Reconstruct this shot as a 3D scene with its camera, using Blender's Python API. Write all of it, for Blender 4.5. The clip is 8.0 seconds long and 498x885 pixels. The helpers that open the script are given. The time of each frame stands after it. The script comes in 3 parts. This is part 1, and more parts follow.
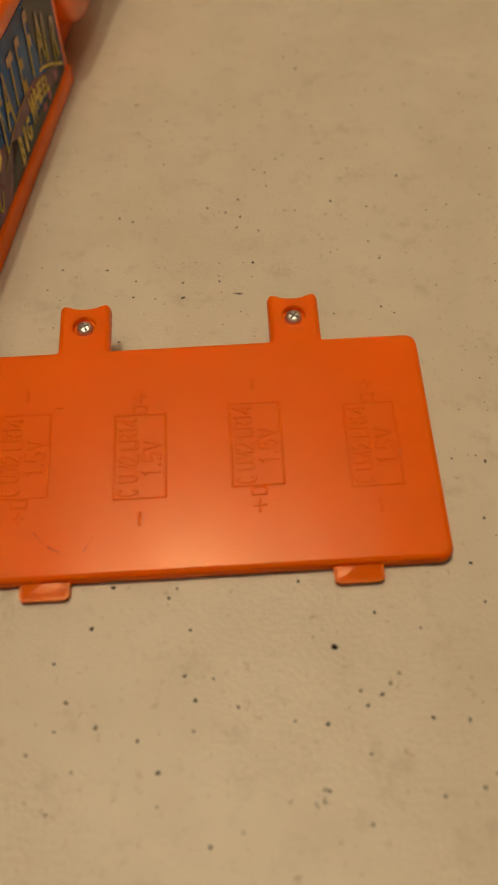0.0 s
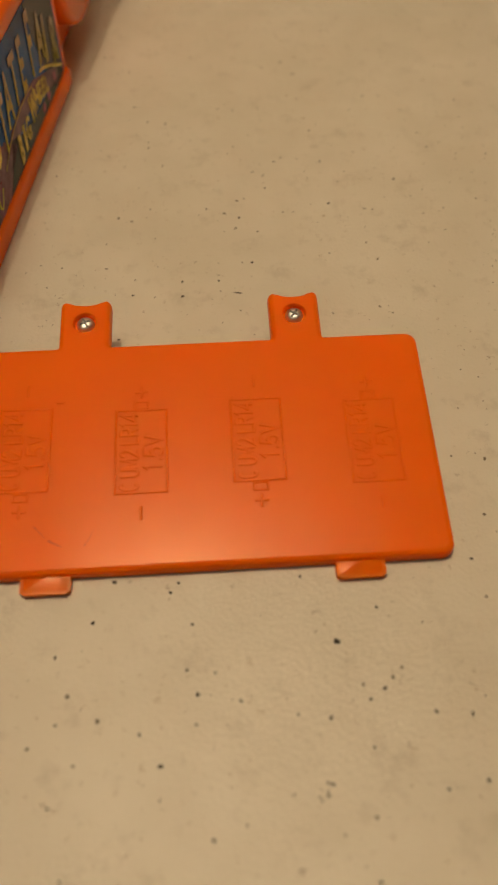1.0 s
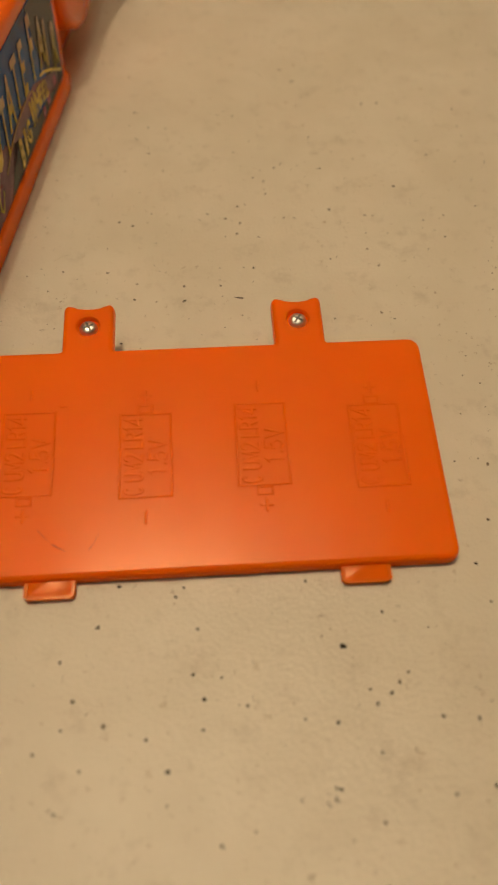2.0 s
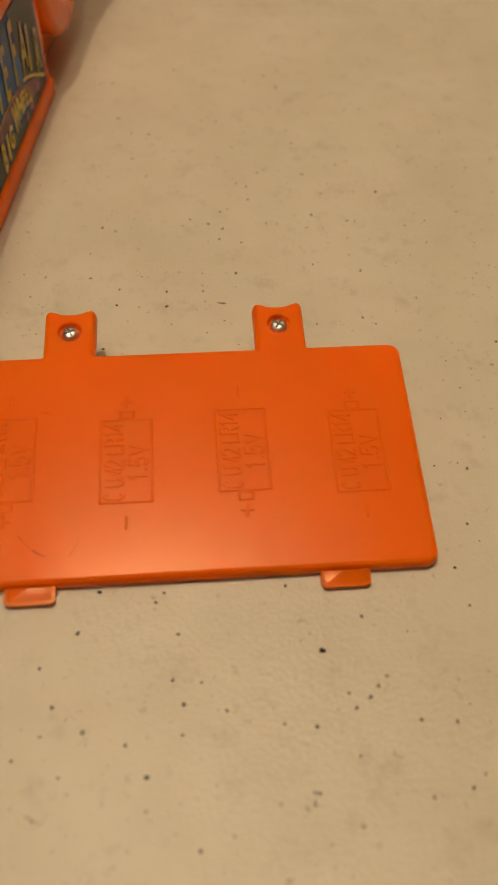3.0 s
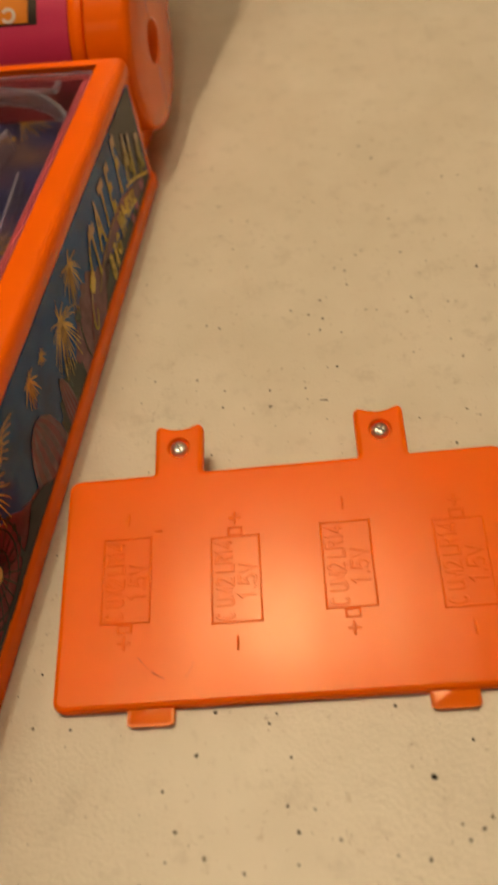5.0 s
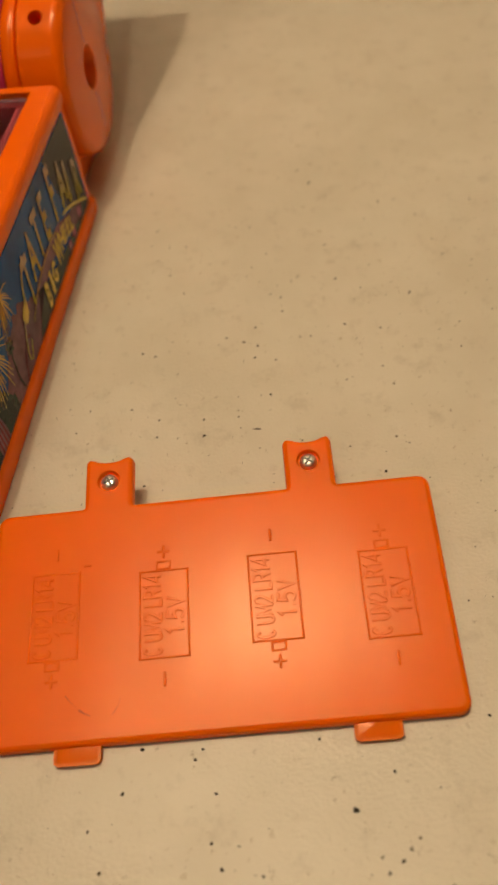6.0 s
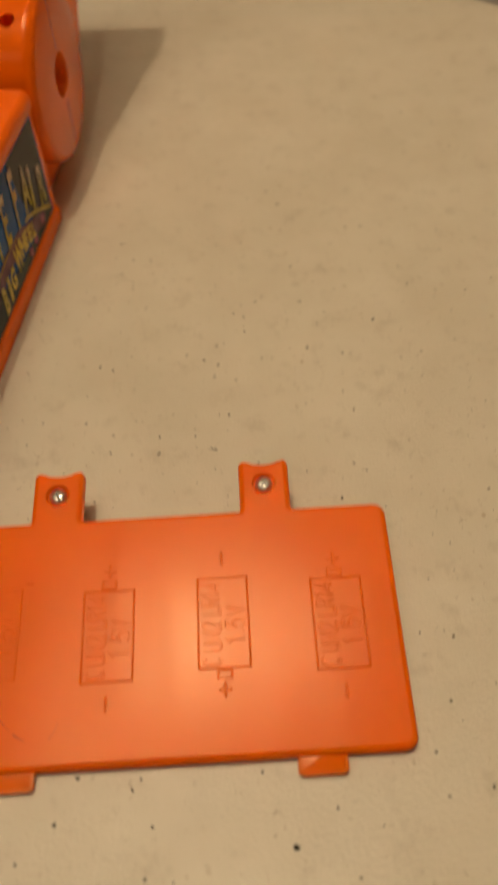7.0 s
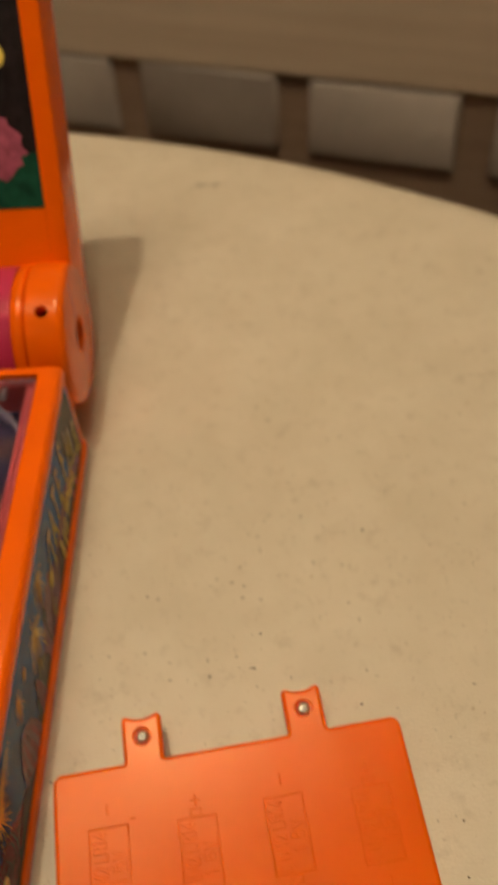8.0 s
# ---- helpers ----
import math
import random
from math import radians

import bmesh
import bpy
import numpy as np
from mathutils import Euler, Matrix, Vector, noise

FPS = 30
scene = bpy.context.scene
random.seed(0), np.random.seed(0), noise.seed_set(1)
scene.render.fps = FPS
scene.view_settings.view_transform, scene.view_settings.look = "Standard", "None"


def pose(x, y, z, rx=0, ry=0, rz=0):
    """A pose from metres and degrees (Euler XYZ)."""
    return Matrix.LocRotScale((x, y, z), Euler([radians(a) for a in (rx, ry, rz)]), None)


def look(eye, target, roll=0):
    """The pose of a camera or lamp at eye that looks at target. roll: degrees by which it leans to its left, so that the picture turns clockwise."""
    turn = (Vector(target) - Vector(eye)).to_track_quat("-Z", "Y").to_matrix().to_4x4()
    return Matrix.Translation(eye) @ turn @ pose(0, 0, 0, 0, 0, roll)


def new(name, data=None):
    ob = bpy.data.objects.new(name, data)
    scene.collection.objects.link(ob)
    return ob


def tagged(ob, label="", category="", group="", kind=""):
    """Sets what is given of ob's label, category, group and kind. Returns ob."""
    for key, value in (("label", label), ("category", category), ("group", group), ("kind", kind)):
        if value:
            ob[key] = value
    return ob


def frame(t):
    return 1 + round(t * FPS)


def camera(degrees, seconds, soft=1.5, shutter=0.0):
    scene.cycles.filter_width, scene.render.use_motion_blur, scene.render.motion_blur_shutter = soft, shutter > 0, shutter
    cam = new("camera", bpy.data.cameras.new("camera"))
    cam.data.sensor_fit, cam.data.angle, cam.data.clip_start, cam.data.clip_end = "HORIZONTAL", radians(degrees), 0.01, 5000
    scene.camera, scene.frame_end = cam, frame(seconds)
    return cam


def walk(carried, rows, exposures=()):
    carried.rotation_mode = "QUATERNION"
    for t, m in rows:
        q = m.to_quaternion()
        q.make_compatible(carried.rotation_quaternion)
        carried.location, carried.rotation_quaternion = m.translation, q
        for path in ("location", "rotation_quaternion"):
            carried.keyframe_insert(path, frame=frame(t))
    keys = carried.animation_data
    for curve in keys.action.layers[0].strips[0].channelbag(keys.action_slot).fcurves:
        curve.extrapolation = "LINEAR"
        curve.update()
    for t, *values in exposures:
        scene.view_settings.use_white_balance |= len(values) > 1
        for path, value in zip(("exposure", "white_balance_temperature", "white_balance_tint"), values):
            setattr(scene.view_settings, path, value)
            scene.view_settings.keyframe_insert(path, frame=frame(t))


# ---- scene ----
# Places and sizes are in metres; the table top is z = 0.
cam = camera(34.2, 8.0, 2.5, 0.45)
PATH = [
    (0, (0.03838, -0.14574, 0.15470), (0.04065, -0.02648, -0.00584), -2.36),
    (0.5, (0.03660, -0.14745, 0.15439), (0.04040, -0.02669, -0.00499), -1.73),
    (1, (0.03468, -0.14859, 0.15272), (0.04059, -0.02716, -0.00609), -0.67),
    (1.5, (0.03109, -0.14783, 0.15208), (0.03859, -0.02602, -0.00637), 0.13),
    (1.7, (0.03026, -0.14857, 0.15201), (0.03846, -0.02636, -0.00609), 0.40),
    (3, (0.03283, -0.14889, 0.15310), (0.04450, -0.02586, -0.00415), 1.52),
    (3.5, (0.03285, -0.14821, 0.15224), (0.04395, -0.02501, -0.00493), 1.14),
    (3.7, (0.03118, -0.15018, 0.15868), (0.03971, -0.02727, 0.00114), 0.07),
    (4, (0.02613, -0.15010, 0.15807), (0.02797, -0.02844, -0.00067), -2.60),
    (4.2, (0.02984, -0.15044, 0.15798), (0.03026, -0.02956, -0.00136), -3.41),
    (5.3, (0.03893, -0.12577, 0.17735), (0.01723, -0.00099, 0.02256), -13.10),
    (5.5, (0.03460, -0.12550, 0.17640), (0.01550, -0.00146, 0.02069), -11.82),
    (5.8, (0.04550, -0.12542, 0.17243), (0.03156, -0.00045, 0.01691), -10.78),
    (6, (0.05027, -0.12629, 0.17806), (0.03926, -0.00171, 0.02199), -10.02),
    (6.2, (0.04416, -0.12844, 0.18126), (0.03526, -0.00279, 0.02592), -8.06),
    (6.5, (0.04439, -0.13408, 0.17714), (0.03579, -0.00696, 0.02298), -6.58),
    (6.8, (0.04954, -0.13018, 0.17007), (0.04367, -0.00388, 0.01511), -5.78),
    (7, (0.05076, -0.12333, 0.17507), (0.05036, 0.00446, 0.02123), -3.63),
    (7.2, (0.05042, -0.11850, 0.19987), (0.04898, 0.00699, 0.04415), -4.69),
    (7.3, (0.04546, -0.12080, 0.20372), (0.04560, 0.00717, 0.05002), -4.06),
    (7.5, (0.03960, -0.12185, 0.20822), (0.04195, 0.00991, 0.05778), -4.37),
    (7.7, (0.04370, -0.11467, 0.23207), (0.04998, 0.01634, 0.08108), -5.41),
    (8, (0.03098, -0.10815, 0.26178), (0.04501, 0.02434, 0.11262), -4.17),
]
walk(cam, [(t, look(eye, target, roll)) for t, eye, target, roll in PATH],
     [(0.0, -0.35), (1.0, -0.30), (1.5, -0.24), (3.0, -0.19), (3.5, -0.16), (4.2, -0.15), (5.3, 0.0), (5.5, 0.0), (6.2, -0.14), (6.5, -0.17), (7.0, -0.26), (7.2, -0.32), (7.5, -0.27), (8.0, -0.15)])
cam.data.dof.use_dof = True
cam.data.dof.focus_distance = 0.204
cam.data.dof.aperture_fstop = 18.0

# ---- light: bare warm bulbs under the ceiling, a strong one and weaker ones beside it, and an added fill, in a dim warm room ----
world = bpy.data.worlds.new("room_air")
scene.world = world
world.use_nodes = True
world.node_tree.nodes["Background"].inputs[0].default_value = (1.0, 0.8, 0.56, 1)
world.node_tree.nodes["Background"].inputs[1].default_value = 0.014
LAMP_COLOUR = (1.0, 0.78, 0.515)


def point_lamp(x, y, z, power, radius=0.03):
    data = bpy.data.lights.new("bulb_or_fill", "POINT")
    data.shadow_soft_size, data.energy, data.color = radius, power, LAMP_COLOUR
    ob = new("bulb_or_fill", data)
    ob.matrix_world = pose(x, y, z)
    return ob


point_lamp(-0.100, 0.19, 1.50, 25.5, 0.024)
point_lamp(0.085, 0.19, 1.50, 9.0, 0.024)
point_lamp(-0.300, 0.00, 1.50, 7.5, 0.09)
# weak fill added behind the camera to lift the faces turned that way
point_lamp(-0.900, -1.10, 1.50, 1.5, 0.10)


# ---- materials ----
def material(name, colour, rough=0.5, metal=0.0, **more):
    m = bpy.data.materials.new(name)
    m.use_nodes = True
    p = m.node_tree.nodes["Principled BSDF"]
    p.inputs["Base Color"].default_value = (*colour, 1)
    p.inputs["Roughness"].default_value = rough
    p.inputs["Metallic"].default_value = metal
    for key, value in more.items():
        p.inputs[key.replace("_", " ")].default_value = value
    return m


def node(m, kind, **sets):
    n = m.node_tree.nodes.new(kind)
    for key, value in sets.items():
        if key in n.inputs:
            n.inputs[key].default_value = value
    return n


def link(m, a, b):
    m.node_tree.links.new(a, b)


def noise_tex(m, scale, detail=4.0, rough=0.55):
    co = node(m, "ShaderNodeTexCoord")
    n = node(m, "ShaderNodeTexNoise", Scale=scale, Detail=detail, Roughness=rough)
    link(m, co.outputs["Object"], n.inputs["Vector"])
    return n


def ramp(m, source, stops):
    r = node(m, "ShaderNodeValToRGB")
    el = r.color_ramp.elements
    while len(el) < len(stops):
        el.new(0.5)
    for e, (at, c) in zip(el, stops):
        e.position, e.color = at, (*c, 1)
    link(m, source, r.inputs[0])
    return r


def mixed(m, fac, a, b, mode="MIX"):
    x = m.node_tree.nodes.new("ShaderNodeMix")
    x.data_type, x.blend_type = "RGBA", mode
    for sock, v in ((x.inputs[0], fac), (x.inputs[6], a), (x.inputs[7], b)):
        if isinstance(v, (int, float)):
            sock.default_value = v
        elif isinstance(v, tuple):
            sock.default_value = (*v, 1)
        else:
            link(m, v, sock)
    return x.outputs[2]


def bump(m, source, strength, distance):
    b = node(m, "ShaderNodeBump", Strength=strength, Distance=distance)
    link(m, source, b.inputs["Height"])
    link(m, b.outputs[0], m.node_tree.nodes["Principled BSDF"].inputs["Normal"])


def set_colour(m, out):
    link(m, out, m.node_tree.nodes["Principled BSDF"].inputs["Base Color"])


def set_rough(m, source, low, high):
    r = node(m, "ShaderNodeMapRange")
    r.inputs["To Min"].default_value, r.inputs["To Max"].default_value = low, high
    link(m, source, r.inputs["Value"])
    link(m, r.outputs[0], m.node_tree.nodes["Principled BSDF"].inputs["Roughness"])


def plastic(name, colour, rough, gloss=0.32, depth=0.0):
    """Moulded plastic with a faint waviness and handling marks."""
    m = material(name, colour, rough)
    p = m.node_tree.nodes["Principled BSDF"]
    p.inputs["Specular IOR Level"].default_value = gloss
    p.inputs["Specular Tint"].default_value = (1.0, 0.75, 0.5, 1)
    if depth:
        p.inputs["Subsurface Weight"].default_value = depth
        p.inputs["Subsurface Radius"].default_value = (1.0, 0.4, 0.1)
        p.inputs["Subsurface Scale"].default_value = 0.006
    big = noise_tex(m, 45, 3)
    set_colour(m, mixed(m, big.outputs[0], tuple(c * 0.93 for c in colour), tuple(min(1, c * 1.06) for c in colour)))
    set_rough(m, big.outputs[0], rough * 0.92, rough * 1.1)
    bump(m, big.outputs[0], 0.08, 0.0006)
    return m


def warped_plate(name, depth):
    """The cover's thin plastic: slightly dished, and sunk in faint bands from front to back where it cooled over its ribs."""
    m = plastic(name, (0.98, 0.142, 0.0), 0.24, 0.27, depth)
    co, mp = node(m, "ShaderNodeTexCoord"), node(m, "ShaderNodeMapping")
    mp.inputs["Scale"].default_value = (60, 9, 9)
    link(m, co.outputs["Object"], mp.inputs[0])
    n = node(m, "ShaderNodeTexNoise", Scale=1.0, Detail=1.5, Roughness=0.4)
    link(m, mp.outputs[0], n.inputs["Vector"])
    sep = node(m, "ShaderNodeSeparateXYZ")
    link(m, co.outputs["Object"], sep.inputs[0])

    def maths(kind, p, q):
        x = node(m, "ShaderNodeMath")
        x.operation = kind
        for sock, v in zip(x.inputs, (p, q)):
            if isinstance(v, (int, float)):
                sock.default_value = v
            else:
                link(m, v, sock)
        return x.outputs[0]

    def dish(out, middle, bend):
        off = maths("SUBTRACT", out, middle)
        return maths("MULTIPLY", maths("MULTIPLY", off, off), bend / 2)

    height = maths("ADD", dish(sep.outputs[0], 0.050, 0.3), dish(sep.outputs[1], 0.055, 0.2))
    height = maths("ADD", height, maths("MULTIPLY", n.outputs[0], 0.00028))
    bump(m, height, 1.0, 1.0)
    return m


ORANGE = warped_plate("orange_plastic", 0.45)
ORANGE_RELIEF = warped_plate("orange_raised_plastic", 0.0)
ORANGE_BODY = plastic("orange_body_plastic", (0.95, 0.142, 0.0), 0.2, 0.33)
MAGENTA = plastic("magenta_plastic", (0.52, 0.035, 0.11), 0.25)
MAROON = plastic("maroon_plastic", (0.30, 0.045, 0.055), 0.4)
BLACK = plastic("black_plastic", (0.012, 0.010, 0.012), 0.4)


def ink(name, colour, spread=0.45):
    """Printed colour, mottled as in a painted picture."""
    m = material(name, colour, 0.24, 0.0, Specular_IOR_Level=0.16)
    n, f = noise_tex(m, 170, 5, 0.65), noise_tex(m, 700, 3)
    low, high = tuple(c * (1 - spread) for c in colour), tuple(min(1, c * (1 + spread)) for c in colour)
    tone = ramp(m, n.outputs[0], [(0.35, low), (0.65, high)])
    set_colour(m, mixed(m, 0.25, tone.outputs[0], mixed(m, f.outputs[0], low, high)))
    return m




def letter_print():
    """Lettering that runs from yellow at its foot to a pale pinkish cream at its head."""
    m = ink("cream_print", (0.64, 0.55, 0.30), 0.3)
    co, sep = node(m, "ShaderNodeTexCoord"), node(m, "ShaderNodeSeparateXYZ")
    link(m, co.outputs["Generated"], sep.inputs[0])
    tone = ramp(m, sep.outputs[1], [(0.1, (0.62, 0.50, 0.05)), (0.55, (0.52, 0.40, 0.12)), (0.95, (0.62, 0.46, 0.32))])
    worn = ramp(m, noise_tex(m, 420, 4).outputs[0], [(0.3, (0.65, 0.65, 0.65)), (0.7, (1, 1, 1))])
    set_colour(m, mixed(m, 1.0, tone.outputs[0], worn.outputs[0], "MULTIPLY"))
    return m


CREAM = letter_print()
YELLOW = ink("yellow_print", (0.80, 0.60, 0.12), 0.2)
GOLD = ink("gold_print", (0.80, 0.56, 0.18), 0.2)
PINK = ink("pink_print", (0.40, 0.10, 0.17))
MAUVE = ink("mauve_print", (0.17, 0.065, 0.09))
DARK_RED = ink("dark_red_print", (0.17, 0.016, 0.026))
DARK_GREEN = ink("dark_green_print", (0.02, 0.035, 0.025))
DARK_INK = ink("dark_print", (0.018, 0.014, 0.016))
WHITE = material("white_print", (0.7, 0.68, 0.62), 0.45)
BRONZE = ink("bronze_print", (0.40, 0.23, 0.06), 0.3)
REEL = plastic("amber_reel_plastic", (0.70, 0.22, 0.02), 0.35)
GREEN_INK = ink("green_print", (0.012, 0.07, 0.045))

STEEL = material("zinc_steel", (0.78, 0.77, 0.74), 0.34, 1.0)
bump(STEEL, noise_tex(STEEL, 900, 3).outputs[0], 0.4, 0.0002)

RECESS = material("shaded_steel", (0.09, 0.085, 0.08), 0.5, 1.0)

CLEAR = material("clear_plastic", (0.95, 0.95, 0.97), 0.06, 0.0, Transmission_Weight=1.0, IOR=1.2)
FROST = material("frosted_clear_plastic", (0.80, 0.74, 0.86), 0.22, 0.0, Transmission_Weight=0.88, IOR=1.25)


def sticker_material():
    """Printed night sky: blue, turning violet and dark in clouds."""
    m = material("night_sky_print", (0.03, 0.06, 0.12), 0.2, 0.0, Specular_IOR_Level=0.12)
    n = noise_tex(m, 26, 5)
    r = ramp(m, n.outputs[0], [(0.3, (0.004, 0.022, 0.09)), (0.45, (0.004, 0.066, 0.28)), (0.6, (0.008, 0.11, 0.42)), (0.75, (0.06, 0.045, 0.15))])
    set_colour(m, r.outputs[0])
    bump(m, noise_tex(m, 900, 2).outputs[0], 0.05, 0.0002)
    return m


def playfield_material():
    m = material("playfield_print", (0.03, 0.03, 0.1), 0.3)
    n = noise_tex(m, 34, 5)
    r = ramp(m, n.outputs[0], [(0.34, (0.004, 0.004, 0.016)), (0.50, (0.010, 0.012, 0.05)), (0.60, (0.035, 0.018, 0.035)), (0.72, (0.11, 0.06, 0.035))])
    set_colour(m, r.outputs[0])
    return m


def table_material():
    """Off-white moulded table top with brown clouding, faint stains and a fine pebble grain."""
    m = material("speckled_table_top", (0.7, 0.63, 0.5), 0.42, 0.0, Specular_IOR_Level=0.34)
    cloud, stain, grain = noise_tex(m, 22, 5), noise_tex(m, 120, 5, 0.7), noise_tex(m, 1000, 3, 0.6)
    mid = noise_tex(m, 62, 4)
    base = ramp(m, cloud.outputs[0], [(0.32, (0.622, 0.579, 0.472)), (0.68, (0.676, 0.633, 0.528))])
    pale = ramp(m, mid.outputs[0], [(0.35, (0.96, 0.955, 0.945)), (0.65, (1, 1, 1))])
    blot = ramp(m, stain.outputs[0], [(0.55, (0, 0, 0)), (0.76, (0.5, 0.5, 0.5))])
    tone = mixed(m, 1.0, base.outputs[0], pale.outputs[0], "MULTIPLY")
    tone = mixed(m, blot.outputs[0], tone, (0.40, 0.35, 0.27))
    # faint small flecks sunk in the surface
    co = node(m, "ShaderNodeTexCoord")
    warp = node(m, "ShaderNodeTexNoise", Scale=1400.0, Detail=3.0)
    patch = ramp(m, noise_tex(m, 55, 3).outputs[0], [(0.34, (0.12, 0.12, 0.12)), (0.52, (1, 1, 1))])
    link(m, co.outputs["Object"], warp.inputs["Vector"])
    for scale, size, colour, rare in ((44.0, 0.036, (0.38, 0.30, 0.19), 0.50), (62.0, 0.021, (0.12, 0.09, 0.05), 0.45), (135.0, 0.042, (0.22, 0.16, 0.10), 0.42), (250.0, 0.070, (0.36, 0.28, 0.19), 0.40)):
        v = node(m, "ShaderNodeTexVoronoi", Scale=scale)
        v.voronoi_dimensions = "2D"
        shift = mixed(m, 0.0036, co.outputs["Object"], warp.outputs["Color"])
        link(m, shift, v.inputs["Vector"])
        dot = ramp(m, v.outputs["Distance"], [(size * 0.35, (1, 1, 1)), (size, (0, 0, 0))])
        pick = node(m, "ShaderNodeSeparateColor")
        link(m, v.outputs["Color"], pick.inputs[0])
        some = ramp(m, pick.outputs[0], [(rare, (0, 0, 0)), (rare + 0.35, (0.9, 0.9, 0.9))])
        both = mixed(m, 1.0, dot.outputs[0], some.outputs[0], "MULTIPLY")
        both = mixed(m, 1.0, both, patch.outputs[0], "MULTIPLY")
        tone = mixed(m, both, tone, colour)
    set_colour(m, tone)
    set_rough(m, grain.outputs[0], 0.26, 0.38)
    bump(m, grain.outputs[0], 0.5, 0.0004)
    return m


def fleck_material():
    m = material("dark_flecks", (0.05, 0.035, 0.02), 0.7, 0.0, Specular_IOR_Level=0.1)
    g = node(m, "ShaderNodeNewGeometry")
    r = ramp(m, g.outputs["Random Per Island"], [(0.0, (0.010, 0.007, 0.005)), (0.5, (0.022, 0.015, 0.009)), (0.75, (0.08, 0.058, 0.035)), (0.95, (0.16, 0.13, 0.09)), (1.0, (0.02, 0.06, 0.03))])
    set_colour(m, r.outputs[0])
    return m


def wood_material(name, dark, light):
    m = material(name, light, 0.55)
    co = node(m, "ShaderNodeTexCoord")
    mp = node(m, "ShaderNodeMapping")
    mp.inputs["Scale"].default_value = (1.5, 14, 26)
    link(m, co.outputs["Object"], mp.inputs[0])
    n = node(m, "ShaderNodeTexNoise", Scale=3.0, Detail=6.0)
    link(m, mp.outputs[0], n.inputs["Vector"])
    set_colour(m, ramp(m, n.outputs[0], [(0.3, dark), (0.7, light)]).outputs[0])
    bump(m, n.outputs[0], 0.3, 0.002)
    return m


def mottled(name, dark, light, scale, rough=0.8):
    m = material(name, light, rough)
    n = noise_tex(m, scale, 6)
    set_colour(m, ramp(m, n.outputs[0], [(0.3, dark), (0.7, light)]).outputs[0])
    bump(m, n.outputs[0], 0.3, 0.002)
    return m


SKY_PRINT = sticker_material()
FIELD = playfield_material()
TABLE_TOP = table_material()
FLECKS = fleck_material()
PLASTER = mottled("warm_plaster", (0.28, 0.24, 0.19), (0.36, 0.31, 0.25), 6)
CEILING = mottled("ceiling_paint", (0.52, 0.50, 0.46), (0.57, 0.55, 0.51), 5)
FLOOR_WOOD = wood_material("floor_wood", (0.10, 0.06, 0.035), (0.20, 0.125, 0.075))
BOARD_WOOD = wood_material("weathered_board_wood", (0.58, 0.47, 0.36), (0.68, 0.57, 0.45))
STONE = mottled("grey_stone", (0.44, 0.40, 0.37), (0.55, 0.50, 0.46), 14)
MID_WOOD = wood_material("brown_wall_wood", (0.25, 0.175, 0.13), (0.32, 0.23, 0.17))


# ---- builders ----
def finish(bm, smooth=40, flat_top=False):
    bmesh.ops.recalc_face_normals(bm, faces=bm.faces)
    for f in bm.faces:
        f.smooth = True
    for e in bm.edges:
        e.smooth = len(e.link_faces) == 2 and e.calc_face_angle(0) < radians(smooth)
        if flat_top and sum(f.normal.z > 0.9999 for f in e.link_faces) == 1:
            e.smooth = False


def part(name, bm, mat, parent=None, label="", m=None, smooth=40, flat_top=False):
    """Links a bmesh as one mesh object, under a thing or a part where one is given."""
    finish(bm, smooth, flat_top)
    me = bpy.data.meshes.new(name)
    bm.to_mesh(me)
    bm.free()
    me.materials.append(mat)
    ob = new(name, me)
    ob.parent = parent
    if m is not None:
        ob.matrix_local = m
    if label:
        ob["label"] = label
    return ob


def thing(name, m, label, category, group="", kind=""):
    ob = new(name)
    ob.matrix_world = m
    ob.empty_display_size = 0.01
    return tagged(ob, label, category, group, kind)


def bevelled(bm, width, segments=2, angle=30):
    edges = [e for e in bm.edges if len(e.link_faces) == 2 and e.calc_face_angle(0) > radians(angle)]
    bmesh.ops.bevel(bm, geom=edges, offset=width, segments=segments, affect="EDGES", profile=0.5, clamp_overlap=True)
    return bm


def box(x0, x1, y0, y1, z0, z1, bev=0.0, segments=2, bm=None):
    b = bmesh.new()
    bmesh.ops.create_cube(b, size=1)
    for v in b.verts:
        v.co = Vector(((x0 + x1) / 2 + v.co.x * (x1 - x0), (y0 + y1) / 2 + v.co.y * (y1 - y0), (z0 + z1) / 2 + v.co.z * (z1 - z0)))
    if bev:
        bevelled(b, bev, segments)
    return joined(bm, b)


def joined(bm, b):
    if bm is None:
        return b
    me = bpy.data.meshes.new("piece")
    b.to_mesh(me)
    b.free()
    bm.from_mesh(me)
    bpy.data.meshes.remove(me)
    return bm


def prism(outline, z0, z1, bev=0.0, segments=2, bm=None):
    """A flat outline in x and y, raised from z0 to z1."""
    b = bmesh.new()
    low = [b.verts.new((x, y, z0)) for x, y in outline]
    high = [b.verts.new((x, y, z1)) for x, y in outline]
    b.faces.new(low[::-1])
    b.faces.new(high)
    for i in range(len(low)):
        j = (i + 1) % len(low)
        b.faces.new((low[i], low[j], high[j], high[i]))
    if bev:
        b.faces.ensure_lookup_table()
        edges = list(b.faces[1].edges)
        bmesh.ops.bevel(b, geom=edges, offset=bev, segments=segments, affect="EDGES", profile=0.5, clamp_overlap=True)
    return joined(bm, b)


def arc(cx, cy, r, a0, a1, n):
    return [(cx + r * math.cos(radians(a0 + (a1 - a0) * i / n)), cy + r * math.sin(radians(a0 + (a1 - a0) * i / n))) for i in range(n + 1)]


